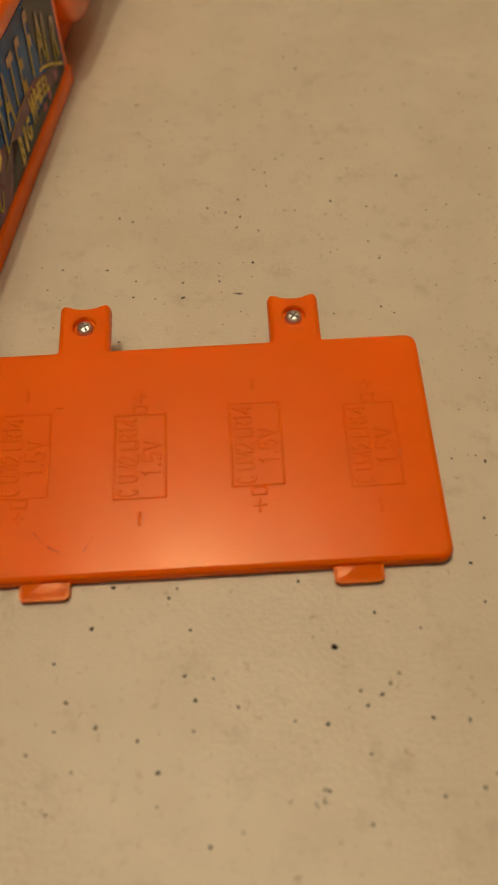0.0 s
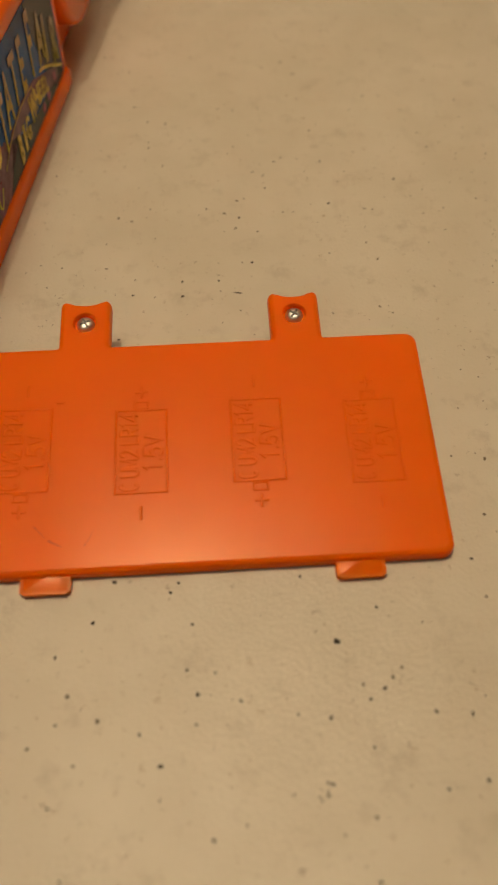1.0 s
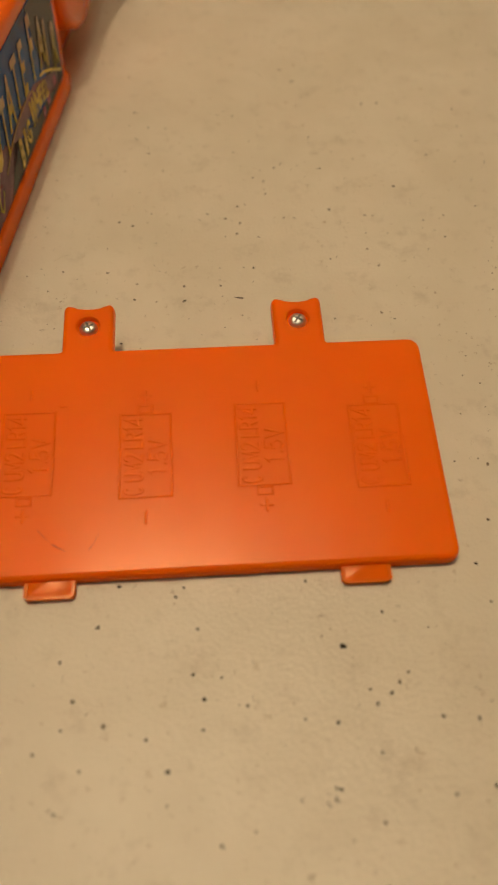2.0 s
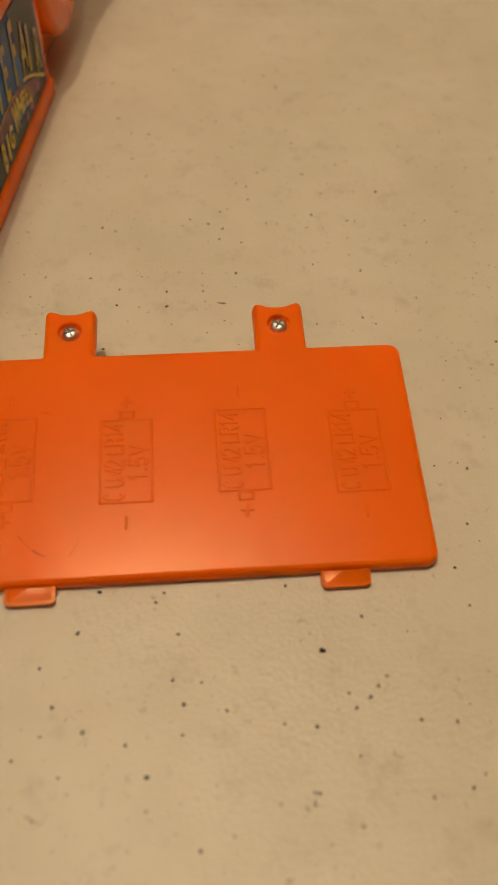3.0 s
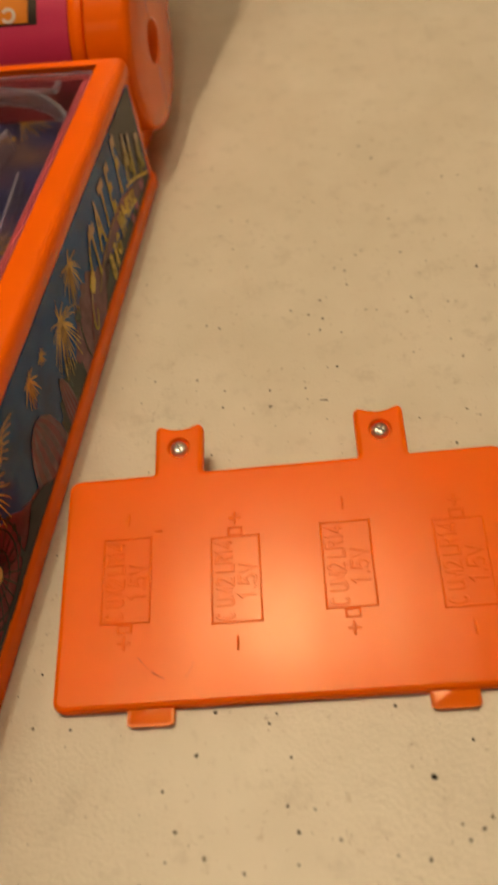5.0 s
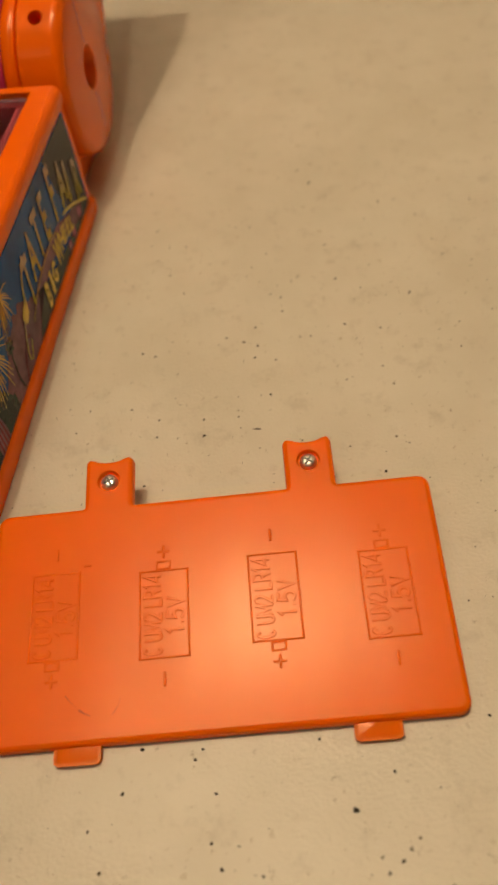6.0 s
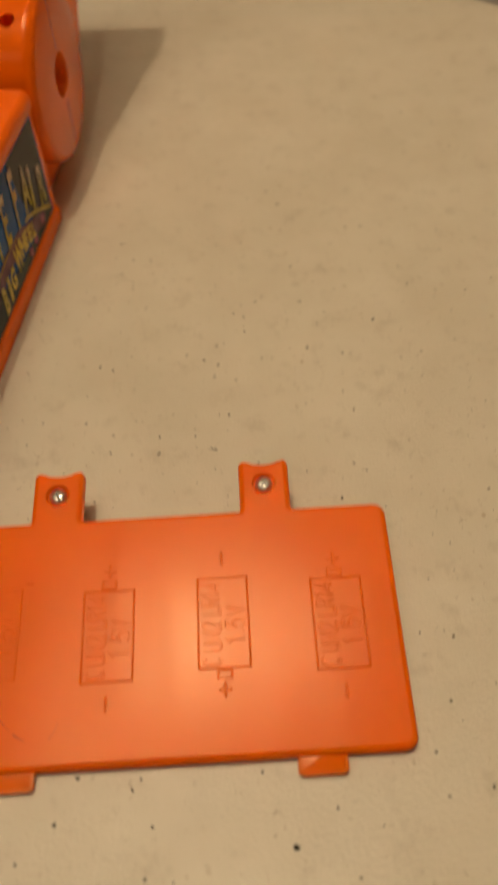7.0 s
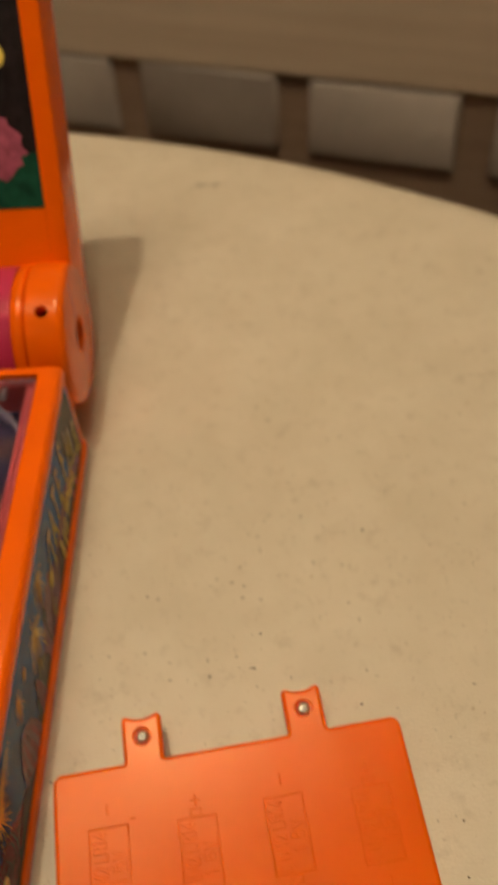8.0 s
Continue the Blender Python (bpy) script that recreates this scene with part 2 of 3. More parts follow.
def round_rect(x0, x1, y0, y1, r, n=6):
    return arc(x1 - r, y0 + r, r, -90, 0, n) + arc(x1 - r, y1 - r, r, 0, 90, n) + arc(x0 + r, y1 - r, r, 90, 180, n) + arc(x0 + r, y0 + r, r, 180, 270, n)


def lathe(profile, n=96, bm=None):
    """Turns (radius, x) pairs round the x axis."""
    b = bmesh.new()
    rings = []
    for r, x in profile:
        if r < 1e-7:
            rings.append([b.verts.new((x, 0, 0))])
        else:
            rings.append([b.verts.new((x, r * math.cos(math.tau * i / n), r * math.sin(math.tau * i / n))) for i in range(n)])
    for p, q in zip(rings, rings[1:]):
        for i in range(n):
            j = (i + 1) % n
            if len(p) == 1 and len(q) == 1:
                continue
            if len(p) == 1:
                b.faces.new((p[0], q[j], q[i]))
            elif len(q) == 1:
                b.faces.new((p[i], p[j], q[0]))
            else:
                b.faces.new((p[i], p[j], q[j], q[i]))
    return joined(bm, b)


def strip(points, width, z0, z1, bm=None, taper=0.0):
    """A flat ribbon along (x, y) points, from z0 to z1; it narrows towards its end by taper."""
    b = bmesh.new()
    n = len(points)
    rows = []
    for i, (x, y) in enumerate(points):
        ax, ay = points[max(i - 1, 0)]
        bx, by = points[min(i + 1, n - 1)]
        d = math.hypot(bx - ax, by - ay) or 1
        w = width / 2 * (1 - taper * i / max(n - 1, 1))
        px, py = -(by - ay) / d * w, (bx - ax) / d * w
        rows.append([b.verts.new(c) for c in ((x + px, y + py, z0), (x - px, y - py, z0), (x - px, y - py, z1), (x + px, y + py, z1))])
    for p, q in zip(rows, rows[1:]):
        for i in range(4):
            b.faces.new((p[i], p[(i + 1) % 4], q[(i + 1) % 4], q[i]))
    b.faces.new(rows[0][::-1])
    b.faces.new(rows[-1])
    return joined(bm, b)


def lettering(words, size, depth, width=0.0, bold=0.0, soft=0.0):
    """A bmesh of raised letters in x and y, from the built-in font, its lower left corner at the origin."""
    data = bpy.data.curves.new("letters", "FONT")
    data.body, data.size, data.extrude, data.offset = words, size, depth / 2, bold
    data.resolution_u = 3
    data.bevel_depth, data.bevel_resolution = soft, 1
    ob = bpy.data.objects.new("letters", data)
    scene.collection.objects.link(ob)
    bpy.context.view_layer.update()
    me = bpy.data.meshes.new_from_object(ob.evaluated_get(bpy.context.evaluated_depsgraph_get()))
    bpy.data.objects.remove(ob)
    bm = bmesh.new()
    bm.from_mesh(me)
    bpy.data.meshes.remove(me)
    x0, x1 = min(v.co.x for v in bm.verts), max(v.co.x for v in bm.verts)
    y0 = min(v.co.y for v in bm.verts)
    k = width / (x1 - x0) if width else 1
    for v in bm.verts:
        v.co = Vector(((v.co.x - x0) * k, v.co.y - y0, v.co.z))
    return bm


def moved(bm, m):
    bmesh.ops.transform(bm, matrix=m, verts=bm.verts)
    return bm


# ---- the room that closes the place ----
FLOOR_Z, CEIL_Z = -0.74, 1.66
X0, X1, Y0, Y1 = -2.2, 2.4, -2.6, 0.78
TURN_WALL = pose(0, 0, 0, 0, 0, -28)
tagged(part("floor", box(X0, X1, Y0, 2.4, FLOOR_Z - 0.05, FLOOR_Z), FLOOR_WOOD), "brown wooden floor of the room", "floor", kind="structure")
tagged(part("ceiling", box(X0, X1, Y0, 2.4, CEIL_Z, CEIL_Z + 0.05), CEILING), "plain off-white painted ceiling", "ceiling", kind="structure")
# unseen walls added to close the room, toned to hold down bounced light
for wall_name, edges in (("wall_west", (X0 - 0.1, X0, Y0, 2.4)), ("wall_east", (X1, X1 + 0.1, Y0, 2.4)), ("wall_south", (X0 - 0.1, X1 + 0.1, Y0 - 0.1, Y0))):
    tagged(part(wall_name, box(*edges, FLOOR_Z, CEIL_Z), PLASTER), "plain warm plastered wall, unseen, added for bounced light", "wall", kind="structure")
wall_north = tagged(part("wall_north", box(-3.4, 2.6, Y1 + 0.03, Y1 + 0.13, FLOOR_Z, CEIL_Z), MID_WOOD, m=TURN_WALL),
                    "weathered brown boarded wall over a course of grey stones", "wall", kind="structure")

# ---- round table ----
TABLE_C, TABLE_R = (-0.318, -0.276), 0.778
table = thing("round_table", pose(TABLE_C[0], TABLE_C[1], FLOOR_Z), "round off-white speckled plastic table with a rolled edge", "table")


def table_top():
    t = -FLOOR_Z
    prof = [(0.0, t), (0.10, t), (0.25, t), (0.45, t), (TABLE_R - 0.03, t)]
    prof += [(TABLE_R - 0.022 + 0.022 * math.sin(a), t - 0.022 + 0.022 * math.cos(a)) for a in (0.0, 0.35, 0.7, 1.05, 1.4, math.pi / 2)]
    prof += [(TABLE_R, t - 0.036), (TABLE_R - 0.008, t - 0.042), (TABLE_R - 0.02, t - 0.042), (TABLE_R - 0.02, t - 0.03), (0.0, t - 0.03)]
    b = lathe(prof, 160)
    return moved(b, pose(0, 0, 0, 0, -90, 0))


part("tabletop", table_top(), TABLE_TOP, table)
LEG = material("grey_painted_steel", (0.25, 0.24, 0.22), 0.4, 0.6)
for i in range(4):
    a = radians(45 + 90 * i)
    leg_bm = moved(lathe([(0.0, 0.0), (0.0125, 0.0), (0.0125, -FLOOR_Z - 0.03), (0.0, -FLOOR_Z - 0.03)], 20), pose(0.45 * math.cos(a), 0.45 * math.sin(a), 0, 0, -90, 0))
    part("leg", leg_bm, LEG, table)

# ---- dark flecks in and on the table top ----
FLECK_AT = [(55, -83), (8, -96), (10, 54), (81, 32), (42, 62), (51, -110), (4, -104), (20, -105), (16, -99), (59, -92), (63, -93), (65, -91), (67, -89), (60, -95),
            (72, -98), (52, -98), (27, -92), (25, -87), (6, -76), (2, -91), (-1, -83), (87, -75), (86, -66), (95, -40), (0, -111), (46, -97), (58, -116), (79, -111),
            (50, -65), (49, -68), (10, -67), (64, -76), (25, 26), (25, 20), (45, 33), (38, 56), (51, 68), (70, 59), (92, 70), (66, 136), (68, 99), (19, 82), (55, 82)]


def flecks():
    rng = random.Random(5)
    b = bmesh.new()

    def fleck(x, y, r, stretch, turn):
        n = rng.randint(6, 8)
        rim, top = [], []
        for i in range(n):
            a = math.tau * i / n
            q = r * rng.uniform(0.6, 1.2)
            u, v = q * math.cos(a) * stretch, q * math.sin(a)
            px, py = x + u * math.cos(turn) - v * math.sin(turn), y + u * math.sin(turn) + v * math.cos(turn)
            rim.append(b.verts.new((px, py, 0.00001)))
            top.append(b.verts.new((x + (px - x) * 0.7, y + (py - y) * 0.7, 0.00008)))
        b.faces.new(top)
        for i in range(n):
            j = (i + 1) % n
            b.faces.new((rim[i], rim[j], top[j], top[i]))

    for k, (x, y) in enumerate(FLECK_AT):
        fleck(x / 1000, y / 1000, 0.0006 if k < 2 else rng.uniform(0.00030, 0.00050) * (1.15 if y > 0 else 1.0), rng.uniform(1.0, 1.3), rng.uniform(0, 3.1))
    fleck(0.0402, 0.0205, 0.00035, 4.0, -0.2)
    fleck(0.0689, 0.3357, 0.0012, 1.5, 0.2)
    fleck(0.060, 0.337, 0.0007, 8.0, 0.0)
    for _ in range(9):
        fleck(0.0495 + rng.gauss(0, 0.0007), -0.1105 + rng.gauss(0, 0.0010), rng.uniform(0.00012, 0.0003), 1.3, rng.uniform(0, 3.1))
    for k in range(1000):
        x, y = (rng.uniform(-0.09, 0.26), rng.uniform(-0.17, 0.42)) if k < 620 else (rng.uniform(-0.04, 0.13), rng.uniform(-0.15, 0.12))
        fleck(x, y, 0.0001 + 0.00030 * rng.random() ** 2.3, rng.uniform(1.0, 1.5), rng.uniform(0, 3.1))
    return b


tagged(part("table_flecks", flecks(), FLECKS), "small dark brown and green flecks on the table top", "flecks", kind="stuff")

# ---- battery cover ----
W, D, THICK = 0.1091, 0.0577, 0.0029
cover = thing("battery_cover", pose(-0.0266, -0.0662, 0.0030, 8.93), "glossy orange plastic battery cover with two screwed tabs, lying face up", "battery cover")
# local axes: x along the long side, y from the clips to the tabs, z out of the face; the table lies below
SCREW_X, SCREW_Y = (0.0284, 0.0800), 0.0648


def tab_end(cx):
    """The outline of a tab, from its right root to its left: rounded ends with a shallow notch between."""
    h, y1, f = 0.0063, 0.0718, 0.0005
    out = [(cx + h + f, D), (cx + h + f * 0.3, D + f * 0.3), (cx + h, D + f)]
    out += arc(cx + h - 0.0016, y1 - 0.0016, 0.0016, 0, 80, 5)
    out += [(cx + 0.0036 * math.cos(a), y1 - 0.0002 - 0.0010 * math.sin(a)) for a in (0.25, 0.7, 1.2, 1.57, 1.94, 2.44, 2.9)]
    out += arc(cx - h + 0.0016, y1 - 0.0016, 0.0016, 100, 180, 5)
    return out + [(cx - h, D + f), (cx - h - f * 0.3, D + f * 0.3), (cx - h - f, D)]


def inset(outline, d):
    """The outline moved inwards by d."""
    out, n = [], len(outline)
    for i in range(n):
        p, q, r = (Vector(outline[k % n]) for k in (i - 1, i, i + 1))
        a, b = (q - p).normalized(), (r - q).normalized()
        na, nb = Vector((-a.y, a.x)), Vector((-b.y, b.x))
        m = (na + nb).normalized()
        out.append(tuple(q + m * d / max(0.5, m.dot(na))))
    return out


def cover_plate():
    """The plate with its two tabs, softened along the edge, and a countersunk hole through each tab."""
    r = 0.0030
    out = arc(W - r, r, r, -90, 0, 6) + arc(W - r, D - r, r, 0, 90, 6)
    for cx in reversed(SCREW_X):
        out += tab_end(cx)
    out += arc(r, D - r, r, 90, 180, 6) + arc(r, r, r, 180, 270, 6)
    b = bmesh.new()
    loops = []
    for d, z in ((0.0, -THICK), (0.0, -0.0017), (0.00014, -0.0010), (0.00032, -0.00052), (0.0006, -0.00024), (0.0010, -0.00008), (0.0014, 0.0)):
        loops.append([b.verts.new((x, y, z)) for x, y in (inset(out, d) if d else out)])
    edges = []
    n = 32
    for cx in SCREW_X:
        rings = []
        for rr, z in ((0.0031, 0.0), (0.00295, -0.00008), (0.00282, -0.0003), (0.0027, -0.0013), (0.0012, -0.0014)):
            rings.append([b.verts.new((cx + rr * math.cos(math.tau * i / n), SCREW_Y + rr * math.sin(math.tau * i / n), z)) for i in range(n)])
        for p, q in zip(rings, rings[1:]):
            for i in range(n):
                b.faces.new((p[i], p[(i + 1) % n], q[(i + 1) % n], q[i]))
        b.faces.new(rings[-1])
        edges += [b.edges.get((rings[0][i], rings[0][(i + 1) % n])) for i in range(n)]
    m = len(out)
    for p, q in zip(loops, loops[1:]):
        for i in range(m):
            b.faces.new((p[i], p[(i + 1) % m], q[(i + 1) % m], q[i]))
    edges += [b.edges.get((loops[-1][i], loops[-1][(i + 1) % m])) for i in range(m)]
    bmesh.ops.triangle_fill(b, edges=edges, use_beauty=True)
    b.faces.new(loops[0][::-1])
    return b


plate = part("plate", cover_plate(), ORANGE, cover, smooth=40, flat_top=True)
for cx in SCREW_X:
    # hollow post under the tab, which props that side of the cover up
    post = moved(lathe([(0.0, -0.0028), (0.0036, -0.0028), (0.0032, -0.0108), (0.0018, -0.0108), (0.0018, -0.006), (0.0, -0.006)], 28), pose(cx, SCREW_Y, 0, 0, -90, 0))
    part("screw_post", post, ORANGE, cover)


def screw_head():
    """Pan head with a cross recess."""
    b = lathe([(0.0, 0.0013), (0.0009, 0.00128), (0.0015, 0.0011), (0.0021, 0.0006), (0.00225, 0.0), (0.0, 0.0)], 32)
    return moved(b, pose(0, 0, 0, 0, -90, 0))


for k, cx in enumerate(SCREW_X):
    screw = part("screw", screw_head(), STEEL, cover, "bright cross-head steel screw", m=pose(cx, SCREW_Y, -0.0013, 0, 0, 25 + 30 * k))
    # cross laid on the head; the shade of its recess is in the dark colour
    cross = box(-0.0013, 0.0013, -0.00028, 0.00028, 0.0011, 0.00136)
    cross = box(-0.00028, 0.00028, -0.0013, 0.0013, 0.0011, 0.00137, bm=cross)
    part("cross_recess", cross, RECESS, screw)


def clip():
    """A catch tongue under the long edge, with a raised lip."""
    b = prism(round_rect(-0.0053, 0.0053, -0.0036, 0.004, 0.0011, 4), -0.0028, -0.0016, 0.0003, 2)
    return strip([(-0.0049, -0.0002), (-0.0049, -0.0030), (-0.0042, -0.0034), (0.0042, -0.0034), (0.0049, -0.0030), (0.0049, -0.0002)], 0.0007, -0.0018, -0.0013, b)


for cx in (0.0225, 0.0885):
    part("clip", clip(), ORANGE, cover, m=pose(cx, 0, 0.0003))


def ridge(x0, x1, y0, y1, h, b=None):
    """A low moulded ridge with sloping sides over a rectangle."""
    c = bmesh.new()
    rows = []
    for d, z in ((-0.00005, -0.0001), (0.0, 0.0), (0.00010, h * 0.8), (0.00016, h)):
        rows.append([c.verts.new(p) for p in ((x0 + d, y0 + d, z), (x1 - d, y0 + d, z), (x1 - d, y1 - d, z), (x0 + d, y1 - d, z))])
    for p, q in zip(rows, rows[1:]):
        for k in range(4):
            c.faces.new((p[k], p[(k + 1) % 4], q[(k + 1) % 4], q[k]))
    c.faces.new(rows[-1])
    return joined(b, c)


def ridge_frame(x0, x1, y0, y1, w, h):
    b = ridge(x0, x1, y0, y0 + w, h)
    b = ridge(x0, x1, y1 - w, y1, h, b)
    b = ridge(x0, x0 + w, y0 + w * 0.6, y1 - w * 0.6, h, b)
    return ridge(x1 - w, x1, y0 + w * 0.6, y1 - w * 0.6, h, b)


STROKES = {
    "C": ["arc 0.5 0.5 40 320"],
    "U": ["0 1 0 0.3", "arcu", "1 0.3 1 1"],
    "M": ["0 0 0 1", "0 1 0.5 0.25 1 1", "1 1 1 0"],
    "2": ["0.03 0.75 0.14 0.93 0.5 1 0.86 0.92 0.97 0.72 0.8 0.48 0 0 1 0"],
    "L": ["0 1 0 0 1 0"],
    "R": ["0 0 0 1 0.7 1 0.95 0.88 0.95 0.64 0.7 0.5 0 0.5", "0.55 0.5 1 0"],
    "1": ["0.15 0.78 0.55 1 0.55 0"],
    "4": ["0.75 0 0.75 1 0 0.3 1 0.3"],
    ".": ["0.5 -0.02 0.5 0.16"],
    "5": ["0.9 1 0.15 1 0.06 0.52 0.5 0.64 0.9 0.5 0.98 0.28 0.8 0.06 0.45 0 0.02 0.14"],
    "V": ["0 1 0.5 0 1 1"],
}


def moulded_stroke(points, w, h, b):
    """A raised stroke with sloping shoulders along (x, y) points."""
    n = len(points)
    rows = []
    for i, (x, y) in enumerate(points):
        ins = Vector(points[i]) - Vector(points[i - 1]) if i else Vector(points[1]) - Vector(points[0])
        out = Vector(points[i + 1]) - Vector(points[i]) if i < n - 1 else ins
        ins, out = ins.normalized(), out.normalized()
        mid = (ins + out).normalized()
        side = Vector((-mid.y, mid.x)) / max(0.5, mid.dot(out))
        rows.append([b.verts.new((x + side.x * k, y + side.y * k, z)) for k, z in ((w / 2, -0.00005), (w * 0.2, h), (-w * 0.2, h), (-w / 2, -0.00005))])
    for p, q in zip(rows, rows[1:]):
        for i in range(3):
            b.faces.new((p[i], q[i], q[i + 1], p[i + 1]))
    b.faces.new(rows[0])
    b.faces.new(rows[-1][::-1])


def moulded_words(words, height, length, w, h):
    """A line of raised letters in x and y, its lower left corner at the origin."""
    b = bmesh.new()
    wide = {" ": 0.55, ".": 0.45, "M": 1.25, "1": 0.8}
    total = sum(wide.get(c, 1.0) for c in words)
    x = 0.0
    for c in words:
        cell = wide.get(c, 1.0) * length / total
        glyph = cell * 0.76
        for stroke in STROKES.get(c, []):
            if stroke == "arcu":
                pts = [(0.5 + 0.5 * math.cos(radians(a)), 0.3 + 0.3 * math.sin(radians(a))) for a in range(180, 361, 20)]
            elif stroke.startswith("arc"):
                pts = [(0.52 + 0.5 * math.cos(radians(a)), 0.5 + 0.5 * math.sin(radians(a))) for a in range(42, 319, 23)]
            else:
                q = [float(v) for v in stroke.split()]
                pts = list(zip(q[::2], q[1::2]))
            moulded_stroke([(x + px * glyph, py * height) for px, py in pts], w, h, b)
        x += cell
    return b


RELIEF = 0.00019
for k in range(4):
    low = k % 2 == 0
    x0, y0 = 0.0101 + 0.0263 * k, 0.0192 if low else 0.0176
    x1, y1 = x0 + 0.0120, y0 + 0.0215
    part("battery_outline", ridge_frame(x0, x1, y0, y1, 0.0005, RELIEF), ORANGE_RELIEF, cover)
    xm = (x0 + x1) / 2
    ny = (y0 - 0.0023, y0) if low else (y1, y1 + 0.0023)
    part("terminal_outline", ridge_frame(xm - 0.0018, xm + 0.0018, *ny, 0.0005, RELIEF), ORANGE_RELIEF, cover)
    for plus, y in ((low, y0 - 0.0046), (not low, y1 + 0.0046)):
        b = ridge(xm - 0.0003, xm + 0.0003, y - 0.0016, y + 0.0016, RELIEF)
        if plus:
            b = ridge(xm - 0.0015, xm + 0.0015, y - 0.0003, y + 0.0003, RELIEF * 0.9, b)
        part("plus_sign" if plus else "minus_sign", b, ORANGE_RELIEF, cover)
    part("type_lettering", moved(moulded_words("C UM2 LR14", 0.0040, 0.0198, 0.00088, RELIEF), pose(x0 + 0.0053, y0 + 0.0010, 0, 0, 0, 90)), ORANGE_RELIEF, cover)
    part("voltage_lettering", moved(moulded_words("1.5V", 0.0040, 0.0094, 0.00088, RELIEF), pose(x0 + 0.0107, y0 + 0.0056, 0, 0, 0, 90)), ORANGE_RELIEF, cover)

part("mould_mark", ridge(0.0228, 0.0246, 0.0416, 0.0421, RELIEF * 1.2), ORANGE_RELIEF, cover)

SCUFF = material("dull_scuff", (0.62, 0.07, 0.0), 0.55, 0.0, Specular_IOR_Level=0.12)
scuffs = strip([(0.0228, 0.0078), (0.0240, 0.0070), (0.0256, 0.0062)], 0.00045, 0.00001, 0.00005, taper=0.7)
scuffs = strip([(0.0195, 0.0112), (0.0207, 0.0098), (0.0222, 0.0083)], 0.00022, 0.00001, 0.00004, scuffs, taper=0.8)
scuffs = strip([(0.0305, 0.0062), (0.0316, 0.0078), (0.0324, 0.0098)], 0.0002, 0.00001, 0.00004, scuffs, taper=0.8)
part("scuff", scuffs, SCUFF, cover, "dull scratch in the gloss")

# ---- pinball toy ----
# local axes: x outwards through the decorated side (0 there), y from the front to the back, z up
A = Vector((-0.0415, -0.0799, 0))
toy = thing("pinball_toy", Matrix.Translation(A) @ pose(0, 0, 0, 0, 0, -7.39), "orange plastic tabletop pinball toy with a fairground print", "toy")
TOY_W, FRONT, REAR, TOP = 0.150, -0.060, 0.2160, 0.0496


def swept(profile, x0, x1, y0, y1, square_back=False):
    """A profile of (inset, z) carried round a rectangle, mitred at its corners; square_back leaves the far side's outer face upright."""
    b = bmesh.new()
    rows = []
    for cx, cy, sx, sy in ((x1, y0, -1, 1), (x1, y1, -1, -1), (x0, y1, 1, -1), (x0, y0, 1, 1)):
        flat = square_back and sy < 0
        rows.append([b.verts.new((cx + sx * d, cy + sy * (d if not flat else 0 if d < 0.006 else 0.0035), z)) for d, z in profile])
    for i in range(4):
        p, q = rows[i], rows[(i + 1) % 4]
        for k in range(len(profile)):
            m = (k + 1) % len(profile)
            b.faces.new((p[k], q[k], q[m], p[m]))
    return b


RIM = 0.0098
body_profile = [(0.0006, 0.0), (0.0, 0.0006), (-0.0002, 0.0054), (0.0001, 0.0062), (0.0006, 0.0067), (0.0012, 0.0069), (0.0012, 0.0428), (0.0006, 0.0434), (0.0003, 0.0462), (0.0008, 0.0480), (0.0018, 0.0490), (0.0032, TOP),
                (RIM - 0.0006, TOP), (RIM, TOP - 0.0006), (RIM, 0.0), ]
body = part("body", swept(body_profile, -TOY_W, 0, FRONT, REAR, True), ORANGE_BODY, toy, smooth=35)
part("rear_base", box(-TOY_W + 0.008, -0.008, REAR, 0.262, 0.0, 0.030, 0.003, 3), ORANGE_BODY, toy)

# printed side panel
STICKER_X = -0.0012 + 0.0001
decal_m = Matrix.Translation((STICKER_X, 0, 0)) @ Matrix(((0, 0, 1, 0), (1, 0, 0, 0), (0, 1, 0, 0), (0, 0, 0, 1)))
# decal axes: x along the toy, y up, z outwards
decal = part("side_decal", prism(round_rect(FRONT + 0.005, REAR - 0.0035, 0.0071, 0.0425, 0.0008, 3), 0, 0.00015), SKY_PRINT, toy, "dark blue printed fairground side panel", m=decal_m)
Z1, Z2, Z3 = (0.00016, 0.00022), (0.00023, 0.00028), (0.00029, 0.00036)


def hills(rng, x0, x1, base, tops, b=None):
    pts = [(x0, base)]
    n = 26
    for i in range(n + 1):
        x = x0 + (x1 - x0) * i / n
        k = i / n * (len(tops) - 1)
        a = int(min(k, len(tops) - 2))
        y = tops[a] + (tops[a + 1] - tops[a]) * (k - a) + rng.uniform(-0.0012, 0.0012)
        pts.append((x, y))
    pts.append((x1, base))
    return pts


rng_art = random.Random(11)
LOW = 0.0073
part("printed_hillside", prism(hills(rng_art, 0.108, 0.1505, LOW, (0.012, 0.020, 0.025, 0.027, 0.026, 0.0225, 0.019)), *Z1), MAUVE, decal, "mauve printed hills")
# red print; the orange cover's mirror image is put into its colour
part("red_print_reflection", prism(hills(rng_art, FRONT + 0.006, 0.0735, LOW, (0.033, 0.036, 0.034, 0.035, 0.033, 0.030, 0.022, 0.010)), *Z1), DARK_RED, decal, "dark red print with the cover's reflection in its colour")
part("printed_night", prism([(0.184, 0.0422), (0.2118, 0.0422), (0.2118, LOW), (0.1955, LOW), (0.1925, 0.018), (0.187, 0.030)], *Z1), DARK_INK, decal, "nearly black printed corner")
